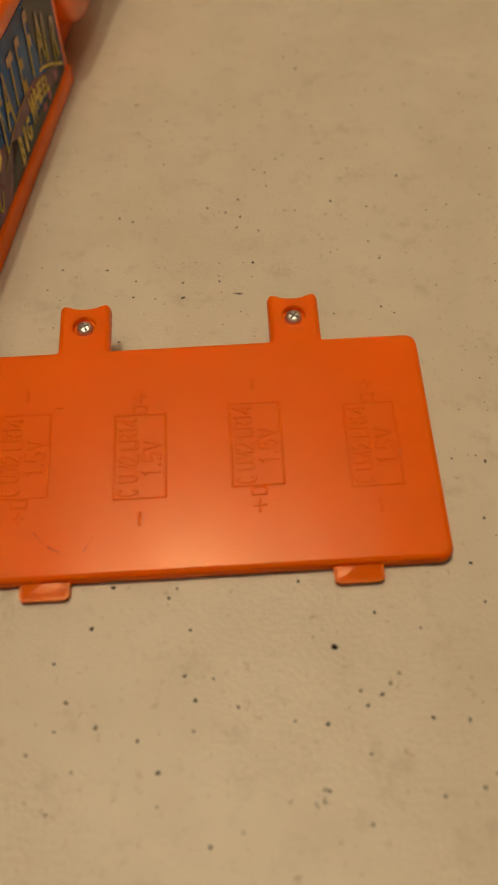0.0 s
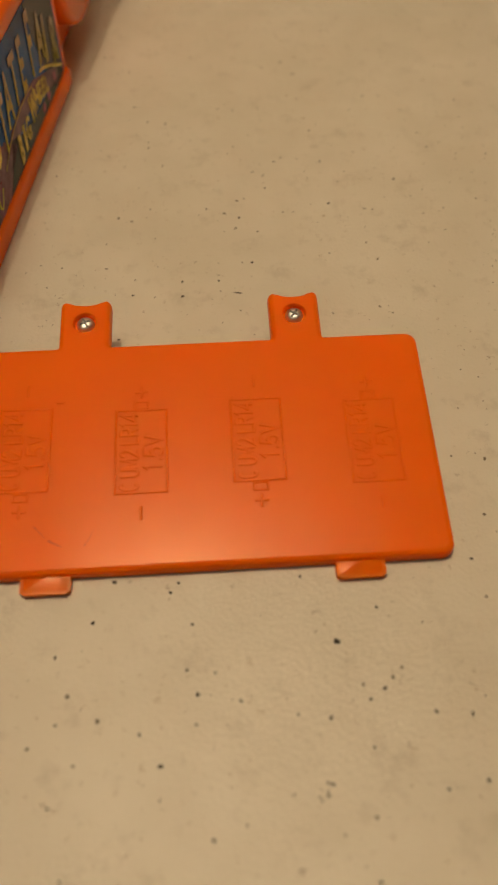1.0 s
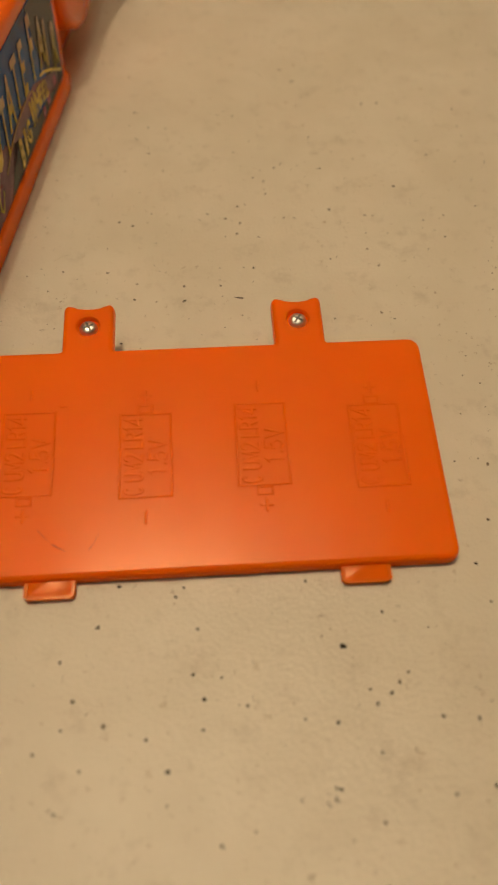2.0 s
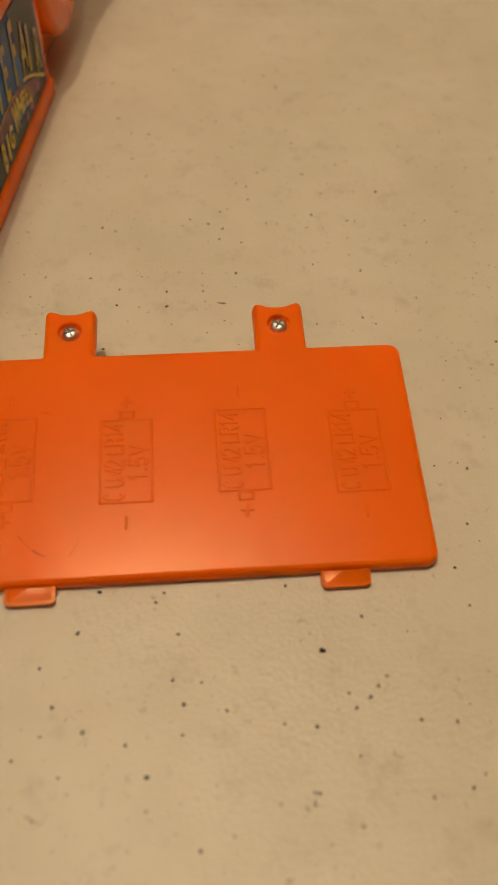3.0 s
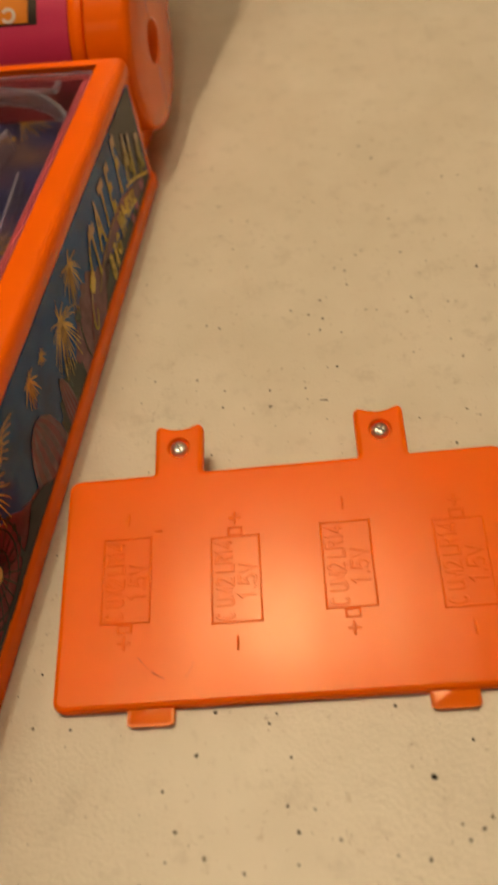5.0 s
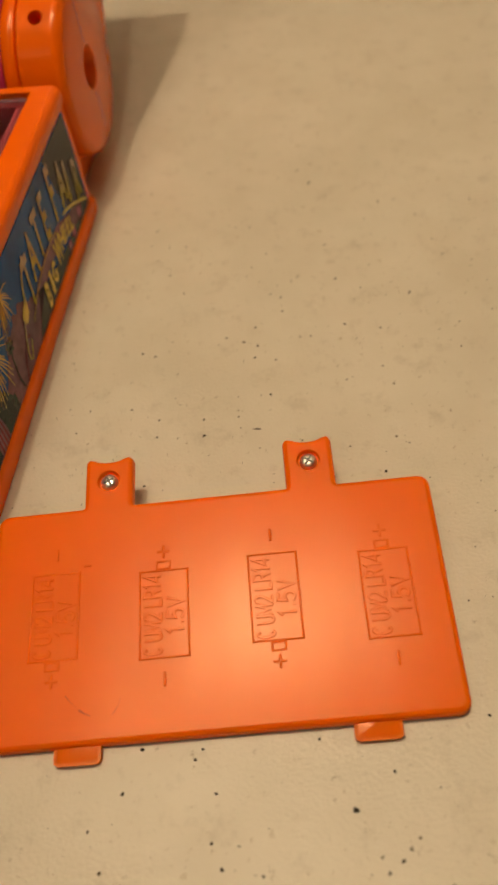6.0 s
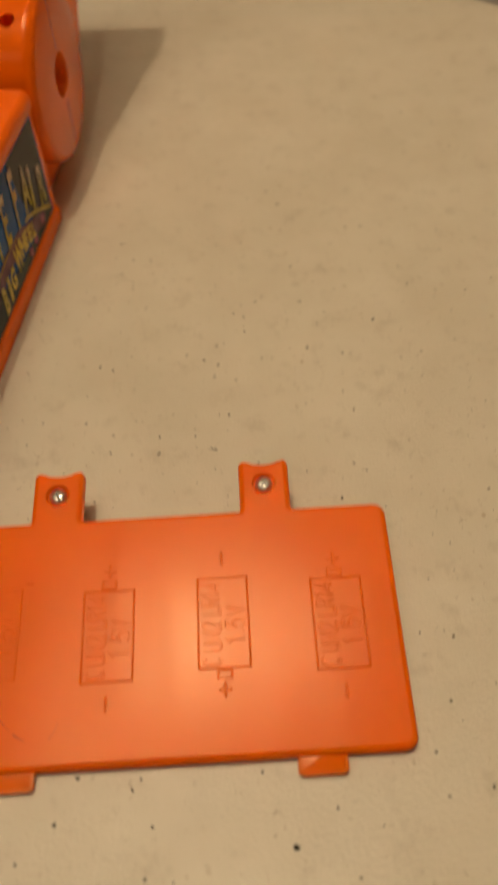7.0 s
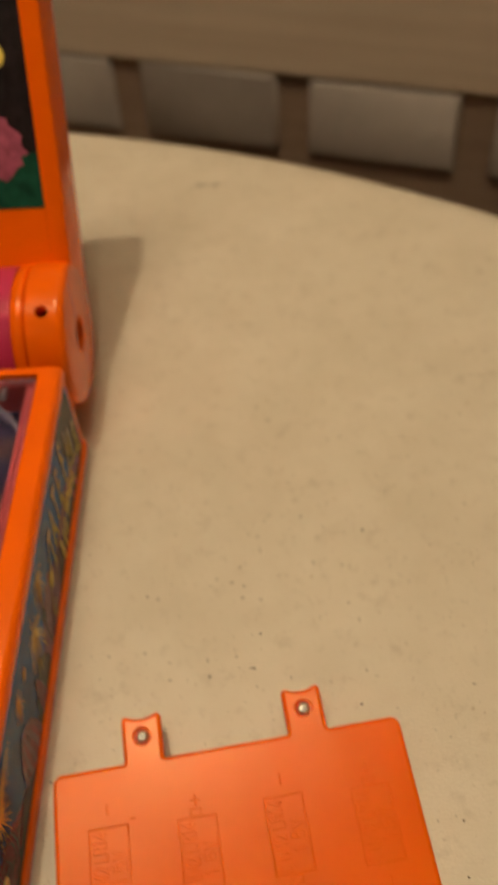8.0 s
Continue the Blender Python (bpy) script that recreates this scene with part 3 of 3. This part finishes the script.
part("printed_banner", strip([(0.1430, 0.0140), (0.152, 0.0180), (0.164, 0.0198), (0.178, 0.0190), (0.190, 0.0150), (0.2035, 0.0105)], 0.0058, *Z2), MAUVE, decal, "mauve printed banner")
part("printed_shade", prism([(0.1500, 0.0190), (0.1440, 0.0110), (0.1395, LOW), (0.2085, LOW), (0.2015, 0.0098), (0.190, 0.0112), (0.174, 0.0120), (0.160, 0.0150)], *Z2), DARK_GREEN, decal, "dark printed ground below the title")
for x, y in ((0.2000, 0.0118), (0.1905, 0.0102), (0.1840, 0.0098)):
    part("printed_flower", prism([(x + 0.0022 * math.cos(a) * q, y + 0.0019 * math.sin(a) * q) for a, q in ((i * 0.628, 0.7 + 0.3 * (i % 2)) for i in range(10))], *Z3), PINK, decal, "pink printed flower")
part("banner_line", strip([(0.1400, 0.0155), (0.1465, 0.0186), (0.1541, 0.0207), (0.1625, 0.0219), (0.1720, 0.0220), (0.1760, 0.0213)], 0.0006, 0.00037, 0.00041), BRONZE, decal)
part("banner_line", strip([(0.1860, 0.0206), (0.1900, 0.0198), (0.1980, 0.0166), (0.2050, 0.0130), (0.2100, 0.0106)], 0.0009, 0.00037, 0.00041), YELLOW, decal)
part("printed_tree", prism(hills(rng_art, 0.0905, 0.1135, LOW, (0.012, 0.017, 0.0215, 0.020, 0.0225, 0.018, 0.012)), *Z2), DARK_GREEN, decal, "dark printed trees")
part("printed_leaf", prism([(0.1215 + 0.0030 * q * math.cos(a), 0.0232 + 0.0030 * q * math.sin(a)) for a, q in ((i * 0.4488, (1.0, 0.55)[i % 2]) for i in range(14))], *Z3), DARK_GREEN, decal, "dark printed palm tuft")
part("printed_leaf", strip([(0.1215, 0.0232), (0.1200, 0.0180), (0.1195, 0.0120), (0.1205, LOW)], 0.0007, *Z3), DARK_GREEN, decal)
part("printed_leaf", strip([(0.1235, LOW), (0.1270, 0.0130), (0.1320, 0.0165), (0.1345, 0.0155)], 0.0008, *Z3), DARK_RED, decal)


def tent(cx, half, top):
    """A striped dome: alternate gores from its crown to its foot."""
    for i in range(9):
        a, b = -1 + 2 * i / 9, -1 + 2 * (i + 1) / 9
        left = [(cx + half * a * math.sin(t), LOW + (top - LOW) * math.cos(t)) for t in (1.57, 1.2, 0.8, 0.4, 0.08)]
        right = [(cx + half * b * math.sin(t), LOW + (top - LOW) * math.cos(t)) for t in (0.08, 0.4, 0.8, 1.2, 1.57)]
        part("tent_stripe", prism(left + right, *Z3), (MAUVE, DARK_RED)[i % 2], decal, "striped printed tent")


tent(0.0790, 0.0115, 0.0262)
tent(0.0985, 0.0040, 0.0215)
part("printed_shade", prism([(0.0765, LOW), (0.0700, 0.0125), (0.0628, 0.0152), (0.0560, 0.0120), (0.0460, 0.0098), (0.0300, 0.0090), (0.0100, 0.0088), (-0.0200, 0.0090), (-0.0200, LOW)], 0.00037, 0.00042), DARK_INK, decal, "nearly black printed ground")
part("printed_swash", strip([(0.1478, 0.0345), (0.1445, 0.0318), (0.1415, 0.0285), (0.1398, 0.0255), (0.1385, 0.0232)], 0.0011, 0.00043, 0.0005), CREAM, decal, "cream printed swash of the first letter")
part("printed_swash", prism([(0.1405, 0.0250), (0.1392, 0.0205), (0.1362, 0.0188), (0.1340, 0.0200), (0.1345, 0.0224), (0.1368, 0.0240)], 0.00043, 0.0005), YELLOW, decal, "yellow printed curl")
part("printed_swash", strip([(0.1345, 0.0205), (0.1318, 0.0172), (0.1296, 0.0135), (0.1290, 0.0108), (0.1302, 0.0096), (0.1322, 0.0112), (0.1342, 0.0140)], 0.0009, 0.00043, 0.0005, taper=0.4), CREAM, decal)


def burst(rng, cx, cy, r, count, droop):
    """Thin printed rays that spread from one point and droop at their ends."""
    b = None
    for i in range(count):
        a = math.tau * (i + rng.uniform(-0.3, 0.3)) / count
        q = r * rng.uniform(0.55, 1.1)
        pts = [(cx + q * t * math.cos(a), min(0.0419, max(0.0086, cy + q * t * math.sin(a) - droop * r * t * t * 0.6))) for t in (0.04, 0.4, 0.75, 1.0)]
        b = strip(pts, 0.00055, 0.00029, 0.00034, b, 0.7)
    return prism(arc(cx, cy, r * 0.12, 0, 330, 11), 0.00029, 0.00034, bm=b)


for cx, cy, r, count, droop in ((0.1265, 0.0362, 0.0080, 26, 0.7), (0.1105, 0.0300, 0.0112, 32, 0.7), (0.0951, 0.0342, 0.0028, 12, 0.4), (0.0853, 0.0348, 0.0052, 18, 0.7), (0.0525, 0.0345, 0.0095, 22, 0.4), (0.020, 0.036, 0.007, 16, 0.5), (-0.025, 0.035, 0.007, 16, 0.5)):
    part("printed_firework", burst(rng_art, cx, cy, r, count, droop), GOLD, decal, "gold printed firework burst")
for cx, cy, dx, dy, w in ((0.1262, 0.0365, -0.005, -0.014, 0.0040), (0.1103, 0.0295, -0.004, -0.013, 0.0050), (0.0852, 0.0345, -0.002, -0.008, 0.0026)):
    plume = None
    for i in range(9):
        u = (i / 8 - 0.5) * w
        q = rng_art.uniform(0.55, 1.0)
        plume = strip([(cx + u * 0.3, cy), (cx + u + dx * 0.4 * q, cy + dy * 0.45 * q), (cx + u * 1.5 + dx * q, max(0.008, cy + dy * q))], 0.00042, 0.00035, 0.00039, plume, 0.8)
    part("printed_plume", plume, BRONZE, decal, "hazy gold printed plume")
for k in range(6):
    part("printed_trail", strip([(0.0530, 0.0300 + 0.0012 * k), (0.0570 + 0.0010 * k, 0.0345 + 0.0009 * k), (0.0620 + 0.0014 * k, 0.0350 + 0.0008 * k), (0.0640 + 0.0018 * k, 0.0325 + 0.0011 * k)], 0.0005, 0.00043, 0.00047, taper=0.6), GOLD, decal)


def ferris(cx, cy, r):
    b = None
    for q in (r, r * 0.82, r * 0.45):
        b = strip(arc(cx, cy, q, 0, 360, 40), 0.0006, 0.00029, 0.00035, b)
    star = []
    for i in range(20):
        a = math.tau * i / 20
        for q, w in ((0.0013, -0.00018), (r * 0.94, -0.00018), (r * 0.96, -0.0009), (r * 1.08, -0.0009), (r * 1.08, 0.0009), (r * 0.96, 0.0009), (r * 0.94, 0.00018), (0.0013, 0.00018)):
            star.append((cx + q * math.cos(a) - w * math.sin(a), cy + q * math.sin(a) + w * math.cos(a)))
    b = prism(star, 0.00029, 0.00036, bm=b)
    return b


for cx in (0.0404, 0.004, -0.034):
    part("printed_wheel", ferris(cx, 0.0195, 0.0128), DARK_INK, decal, "dark printed fairground wheel")
    part("wheel_hub", prism(arc(cx, 0.0195, 0.0022, 0, 350, 14), 0.00037, 0.0004), GOLD, decal)


def along(words, pts, heights, mat, lean=0.0, width=0.9, bold=0.00012):
    """Letters one by one along (x, y) points of the decal."""
    for ch, (x, y), h in zip(words, pts, heights):
        if ch == " ":
            continue
        b = lettering(ch, 0.01, 0.00008, 0.0, bold)
        hx, hy = max(v.co.x for v in b.verts), max(v.co.y for v in b.verts)
        k = max(width / 0.0072, 0.0020 / hx)
        for v in b.verts:
            v.co.x, v.co.y = v.co.x * k + lean * v.co.y / hy, v.co.y / hy * h
        moved(b, Matrix.Translation((x, y, 0.00043)))
        part("letter", b, mat, decal)


xs = [0.1425, 0.1500, 0.1590, 0.1685, 0.0, 0.1798, 0.1880, 0.1955, 0.2030]
ys = [0.0184, 0.0220, 0.0232, 0.0228, 0, 0.0220, 0.0212, 0.0186, 0.0140]
hs = [0.0152, 0.0148, 0.0144, 0.0152, 0, 0.0182, 0.0144, 0.0138, 0.0140]
along("TATE FAIR", list(zip(xs, ys)), hs, CREAM, 0.0022, 0.0068, 0.00022)
xs = [0.1535, 0.1592, 0.1625, 0, 0.1692, 0.1762, 0.1806, 0.1846, 0.1884]
ys = [0.0084, 0.0092, 0.0102, 0, 0.0118, 0.0132, 0.0132, 0.0126, 0.0118]
along("BIG WHEEL", list(zip(xs, ys)), [0.0088, 0.0080, 0.0070, 0, 0.0086, 0.0064, 0.0060, 0.0056, 0.0054], YELLOW, 0.0008, 0.0044, 0.00035)

# playfield under a clear cover
IN0, IN1 = -TOY_W + RIM, -RIM
playfield = part("playfield", box(IN0, IN1, FRONT + RIM, REAR - 0.0035, 0.0300, 0.0320), FIELD, toy, "dark blue and violet printed playfield")
part("back_wall", box(IN0, IN1, REAR - 0.0035 - 0.003, REAR - 0.0035 - 0.0002, 0.0322, 0.0460), MAROON, toy, "dark maroon inner wall")
for xa, xb in ((IN1 - 0.0022, IN1 - 0.0002), (IN0 + 0.0002, IN0 + 0.0022)):
    part("inner_wall", box(xa, xb, FRONT + RIM, REAR - 0.0035 - 0.0034, 0.0322, 0.0462), MAROON, toy)
clear = part("clear_cover", box(IN0 + 0.0002, IN1 - 0.0002, FRONT + RIM + 0.0002, REAR - 0.0035 - 0.0002, 0.0464, 0.0476, 0.0003, 1), CLEAR, toy, "clear plastic cover")
clear.visible_shadow = False
YR = REAR - 0.0035
part("cover_edge", box(IN0 + 0.001, IN1 - 0.001, YR - 0.0026, YR - 0.001, 0.0477, 0.0483, 0.0002, 1), FROST, toy, "frosted rear lip of the cover")
part("cover_rib", box(IN0 + 0.004, IN1 - 0.0135, YR - 0.0092, YR - 0.0080, 0.0448, 0.0463), FROST, toy, "frosted moulded rib")
part("cover_rib", box(IN1 - 0.0135, IN1 - 0.0121, YR - 0.0092, YR - 0.0030, 0.0448, 0.0463), FROST, toy, "frosted moulded rib")
part("playfield_border", box(IN1 - 0.0046, IN1 - 0.0024, FRONT + RIM, YR - 0.0034, 0.0400, 0.0460, 0.0004, 1), MAROON, toy, "dark maroon border of the playfield")
CX = (IN0 + IN1) / 2
lane = [(-0.0115, 0.090), (-0.0118, 0.165), (-0.013, 0.1835), (-0.0155, 0.1895), (-0.019, 0.1945), (-0.0255, 0.2010), (-0.033, 0.2055), (-0.043, 0.2085), (-0.057, 0.2100)]
lane += [(2 * CX - x, y) for x, y in reversed(lane) if 2 * CX - x < -0.058]
part("lane_rail", strip(lane, 0.0014, 0.0395, 0.0455), FROST, toy, "curved translucent ball lane")
part("guide_rail", strip([(-0.0378, 0.1917), (-0.0416, 0.1707)], 0.0016, 0.0322, 0.0400), FROST, toy, "translucent guide rail")
part("guide_rail", strip([(-0.0289, 0.1720), (-0.0259, 0.1388)], 0.0008, 0.0322, 0.0370), FROST, toy, "translucent guide rail")


def tuft(rng, cx, cy, a0, a1, r, count):
    b = None
    for i in range(count):
        a = radians(a0 + (a1 - a0) * i / (count - 1) + rng.uniform(-5, 5))
        q = r * rng.uniform(0.7, 1.1)
        pts = [(cx + q * t * math.cos(a), cy + q * t * math.sin(a) - 0.15 * q * t * t) for t in (0.1, 0.5, 1.0)]
        b = strip(pts, 0.00045, 0.03202, 0.0322, b, 0.5)
    return b


for cx, cy, a0, a1, r, count in ((-0.0415, 0.2109, -70, 10, 0.014, 9), (-0.0312, 0.1389, 0, 100, 0.013, 11), (-0.052, 0.180, 0, 360, 0.010, 12), (-0.075, 0.120, 0, 360, 0.012, 14)):
    part("printed_spark", tuft(rng_art, cx, cy, a0, a1, r, count), BRONZE, toy, "gold printed sparks")
bars = None
for i in range(5):
    bars = box(-0.0601 + 0.0042 * i, -0.0569 + 0.0042 * i, 0.1970, 0.2002, 0.03202, 0.0322, bm=bars)
part("printed_caption", bars, BRONZE, toy, "yellow printed caption")
part("printed_moon", prism(arc(-0.062, 0.150, 0.016, 0, 350, 30), 0.03201, 0.0321), MAUVE, toy, "violet printed cloud")

# hinge barrel with the score reels
HY, HZ, HR = 0.2470, 0.0395, 0.0300


def collar():
    """Hinge end: rounded disc with a round hole in its face, a short barrel, and a small screw hole."""
    n = 180
    prof = [(0.0, -0.009), (0.0068, -0.009), (0.0070, 0.0), (0.0076, 0.0006), (0.0270, 0.0006), (0.0288, 0.0), (0.0297, -0.0012)]
    prof += [(HR, -0.0025 - 0.00074 * i) for i in range(17)] + [(0.0292, -0.0150), (0.0270, -0.0152)]
    b = lathe(prof, n)
    at, turn, rad = -0.0080, radians(122), 0.0026

    def off(v):
        a = math.atan2(v.co.z, v.co.y) - turn
        return v.co.x - at, HR * math.atan2(math.sin(a), math.cos(a))

    gone = []
    for f in b.faces:
        if all(abs(math.hypot(v.co.y, v.co.z) - HR) < 1e-5 for v in f.verts):
            o = [off(v) for v in f.verts]
            if math.hypot(sum(p[0] for p in o) / 4, sum(p[1] for p in o) / 4) < rad:
                gone.append(f)
    bmesh.ops.delete(b, geom=gone, context="FACES")
    rim = [e for e in b.edges if len(e.link_faces) == 1 and all(abs(math.hypot(v.co.y, v.co.z) - HR) < 1e-5 for v in e.verts) and all(math.hypot(*off(v)) < rad * 2 for v in e.verts)]
    for v in {v for e in rim for v in e.verts}:
        x, w = off(v)
        k = rad / math.hypot(x, w)
        a = turn + w * k / HR
        v.co = Vector((at + x * k, HR * math.cos(a), HR * math.sin(a)))
    made = bmesh.ops.extrude_edge_only(b, edges=rim)
    for v in [g for g in made["geom"] if isinstance(g, bmesh.types.BMVert)]:
        v.co.y, v.co.z = v.co.y * 0.8, v.co.z * 0.8
    return b


barrel_m = pose(0.0006, HY, HZ)
part("hinge_end", collar(), ORANGE_BODY, toy, m=barrel_m, smooth=45)
part("hinge_end", collar(), ORANGE_BODY, toy, m=Matrix.Translation((-TOY_W, HY, HZ)) @ pose(0, 0, 0, 0, 0, 0) @ Matrix.Diagonal((-1, 1, 1, 1)), smooth=45)
for low, high in ((0.0090, 0.0262), (-0.0262, -0.0090)):
    part("seam", box(0.0006, 0.00068, -0.00016, 0.00016, low, high), MAROON, toy, m=barrel_m)
DR = 0.0284
drum = part("score_drum", lathe([(0.0, -0.0152), (0.0270, -0.0152), (0.0292, -0.0158), (0.0296, -0.0168), (0.0296, -0.0190), (0.0290, -0.0200), (DR, -0.0201), (DR, -TOY_W + 0.0201), (0.0290, -TOY_W + 0.0200), (0.0296, -TOY_W + 0.0190), (0.0292, -TOY_W + 0.0154), (0.0, -TOY_W + 0.0152)], 96), ORANGE_BODY, toy, m=barrel_m)


def shell(x0, x1, a0, a1, r0, r1, n=18):
    """A curved plate on the drum between two angles (degrees up from the back, over the top)."""
    b = bmesh.new()
    rows = []
    for i in range(n + 1):
        a = radians(a0 + (a1 - a0) * i / n)
        c, s = math.cos(a), math.sin(a)
        rows.append([b.verts.new((x, r * c, r * s)) for x, r in ((x0, r0), (x1, r0), (x1, r1), (x0, r1))])
    for p, q in zip(rows, rows[1:]):
        for i in range(4):
            b.faces.new((p[i], p[(i + 1) % 4], q[(i + 1) % 4], q[i]))
    b.faces.new(rows[0])
    b.faces.new(rows[-1][::-1])
    return b


WA, WB = 103, 137
part("drum_skin", shell(-TOY_W + 0.0206, -0.0206, WB + 3, 200, DR - 0.001, DR + 0.0010), MAGENTA, drum, "glossy magenta drum front")
part("drum_skin", shell(-TOY_W + 0.0206, -0.0206, 60, WA - 3, DR - 0.001, DR + 0.0010), MAGENTA, drum, "glossy magenta drum top")
for xa, xb in ((-0.0310, -0.0206), (-TOY_W + 0.0206, -TOY_W + 0.0310)):
    part("drum_skin", shell(xa, xb, WA - 3, WB + 3, DR - 0.001, DR + 0.0010), MAGENTA, drum, "glossy magenta drum end")
part("window_back", shell(-TOY_W + 0.0312, -0.0312, WA - 2.5, WB + 2.5, DR - 0.0005, DR + 0.0002), BLACK, drum)
for i in range(5):
    xa = -0.0345 - 0.0190 * i
    part("score_reel", shell(xa - 0.0135, xa, WA - 1, WB + 1, DR, DR + 0.0006), REEL, drum, "amber score reel")
    part("window_bar", shell(xa - 0.0188, xa - 0.0152, WA - 2.5, WB + 2.5, DR, DR + 0.0016), ORANGE_BODY, drum)
    for turn in (112, 133):
        digit = strip(arc(0, 0, 0.0021, -150, 150, 14), 0.0009, 0, 0.0002)
        part("reel_digit", digit, WHITE, drum, m=pose(0, 0, 0, turn - 90) @ Matrix.Translation((xa - 0.0068, 0, DR + 0.0006)))

# back box, leaning away
LEAN_BACK = 29.0
bb_m = Matrix.Translation((0.0010, 0.2538, 0.0496)) @ pose(0, 0, 0, -LEAN_BACK)
BH, BT = 0.1752, 0.026
back_box = part("back_box", swept([(0.0006, 0.0), (0.0, 0.0006), (0.0, BT - 0.002), (0.0006, BT - 0.0006), (0.002, BT), (0.0075, BT), (0.0081, BT - 0.0006), (0.0081, BT - 0.003), (0.030, BT - 0.003), (0.030, 0.0)], -TOY_W, 0, 0, BH),
                ORANGE_BODY, toy, m=bb_m @ Matrix(((1, 0, 0, 0), (0, 0, -1, BT), (0, 1, 0, 0), (0, 0, 0, 1))), smooth=35)
# picture axes: x outwards, y up the slope, z towards the front
part("back_panel", box(-TOY_W + 0.02, -0.02, 0.02, BH - 0.02, 0.0005, BT - 0.0035), BLACK, back_box)
PX0, PX1, PY0, PY1 = -TOY_W + 0.0082, -0.0082, 0.0397, BH - 0.0092
part("lower_rail", box(PX0, PX1, 0.0086, PY0, BT - 0.006, BT - 0.0004), ORANGE_BODY, back_box)
picture = part("picture", box(PX0, PX1, PY0 + 0.0002, PY1, BT - 0.0029, BT - 0.0012), DARK_INK, back_box, "black printed picture panel")
part("printed_lawn", prism([(PX0, PY0 + 0.0004), (PX1 - 0.0002, PY0 + 0.0004), (PX1 - 0.0002, PY0 + 0.0215), (PX1 - 0.008, PY0 + 0.0200), (PX1 - 0.03, PY0 + 0.012), (PX0, PY0 + 0.015)], BT - 0.00118, BT - 0.0011), GREEN_INK, picture, "dark green printed lawn")
rng_pic = random.Random(3)
splash = []
for i in range(34):
    a = math.tau * i / 34
    splash.append((PX1 - 0.0225 + 0.0185 * math.cos(a) * rng_pic.uniform(0.82, 1.1), PY0 + 0.0240 + 0.0135 * math.sin(a) * rng_pic.uniform(0.82, 1.1)))
part("printed_bush", prism(splash, BT - 0.00108, BT - 0.0010), PINK, picture, "pink printed bush")
part("printed_lamp", prism(arc(PX1 - 0.0130, PY0 + 0.057, 0.0052, 0, 350, 22), BT - 0.00108, BT - 0.0010), YELLOW, picture, "yellow printed disc")

# ---- boards and stones of the wall behind the table, last ----
rng_wall = random.Random(8)
board_h = 0.105
z = -0.152
while z < 0.55:
    x = -2.2
    while x < 1.3:
        length = 2.5
        b = box(-length / 2 + 0.002, length / 2 - 0.002, -0.011, 0.011, -board_h / 2 + 0.001, board_h / 2 - 0.001, 0.003, 1)
        part("board", b, BOARD_WOOD, wall_north, m=pose(x + length / 2, Y1 + 0.034 + rng_wall.uniform(-0.002, 0.002), z + board_h / 2))
        x += length
    z += board_h
for i in range(-6, 9):
    b = box(-0.087, 0.087, -0.012, 0.012, -0.046, 0.0465, 0.006, 3)
    for v in b.verts:
        v.co += Vector((rng_wall.uniform(-1, 1), rng_wall.uniform(-1, 1), rng_wall.uniform(-1, 1))) * 0.0015
    part("stone", b, STONE, wall_north, m=pose(0.127 + 0.213 * i, Y1 + 0.034, -0.199))
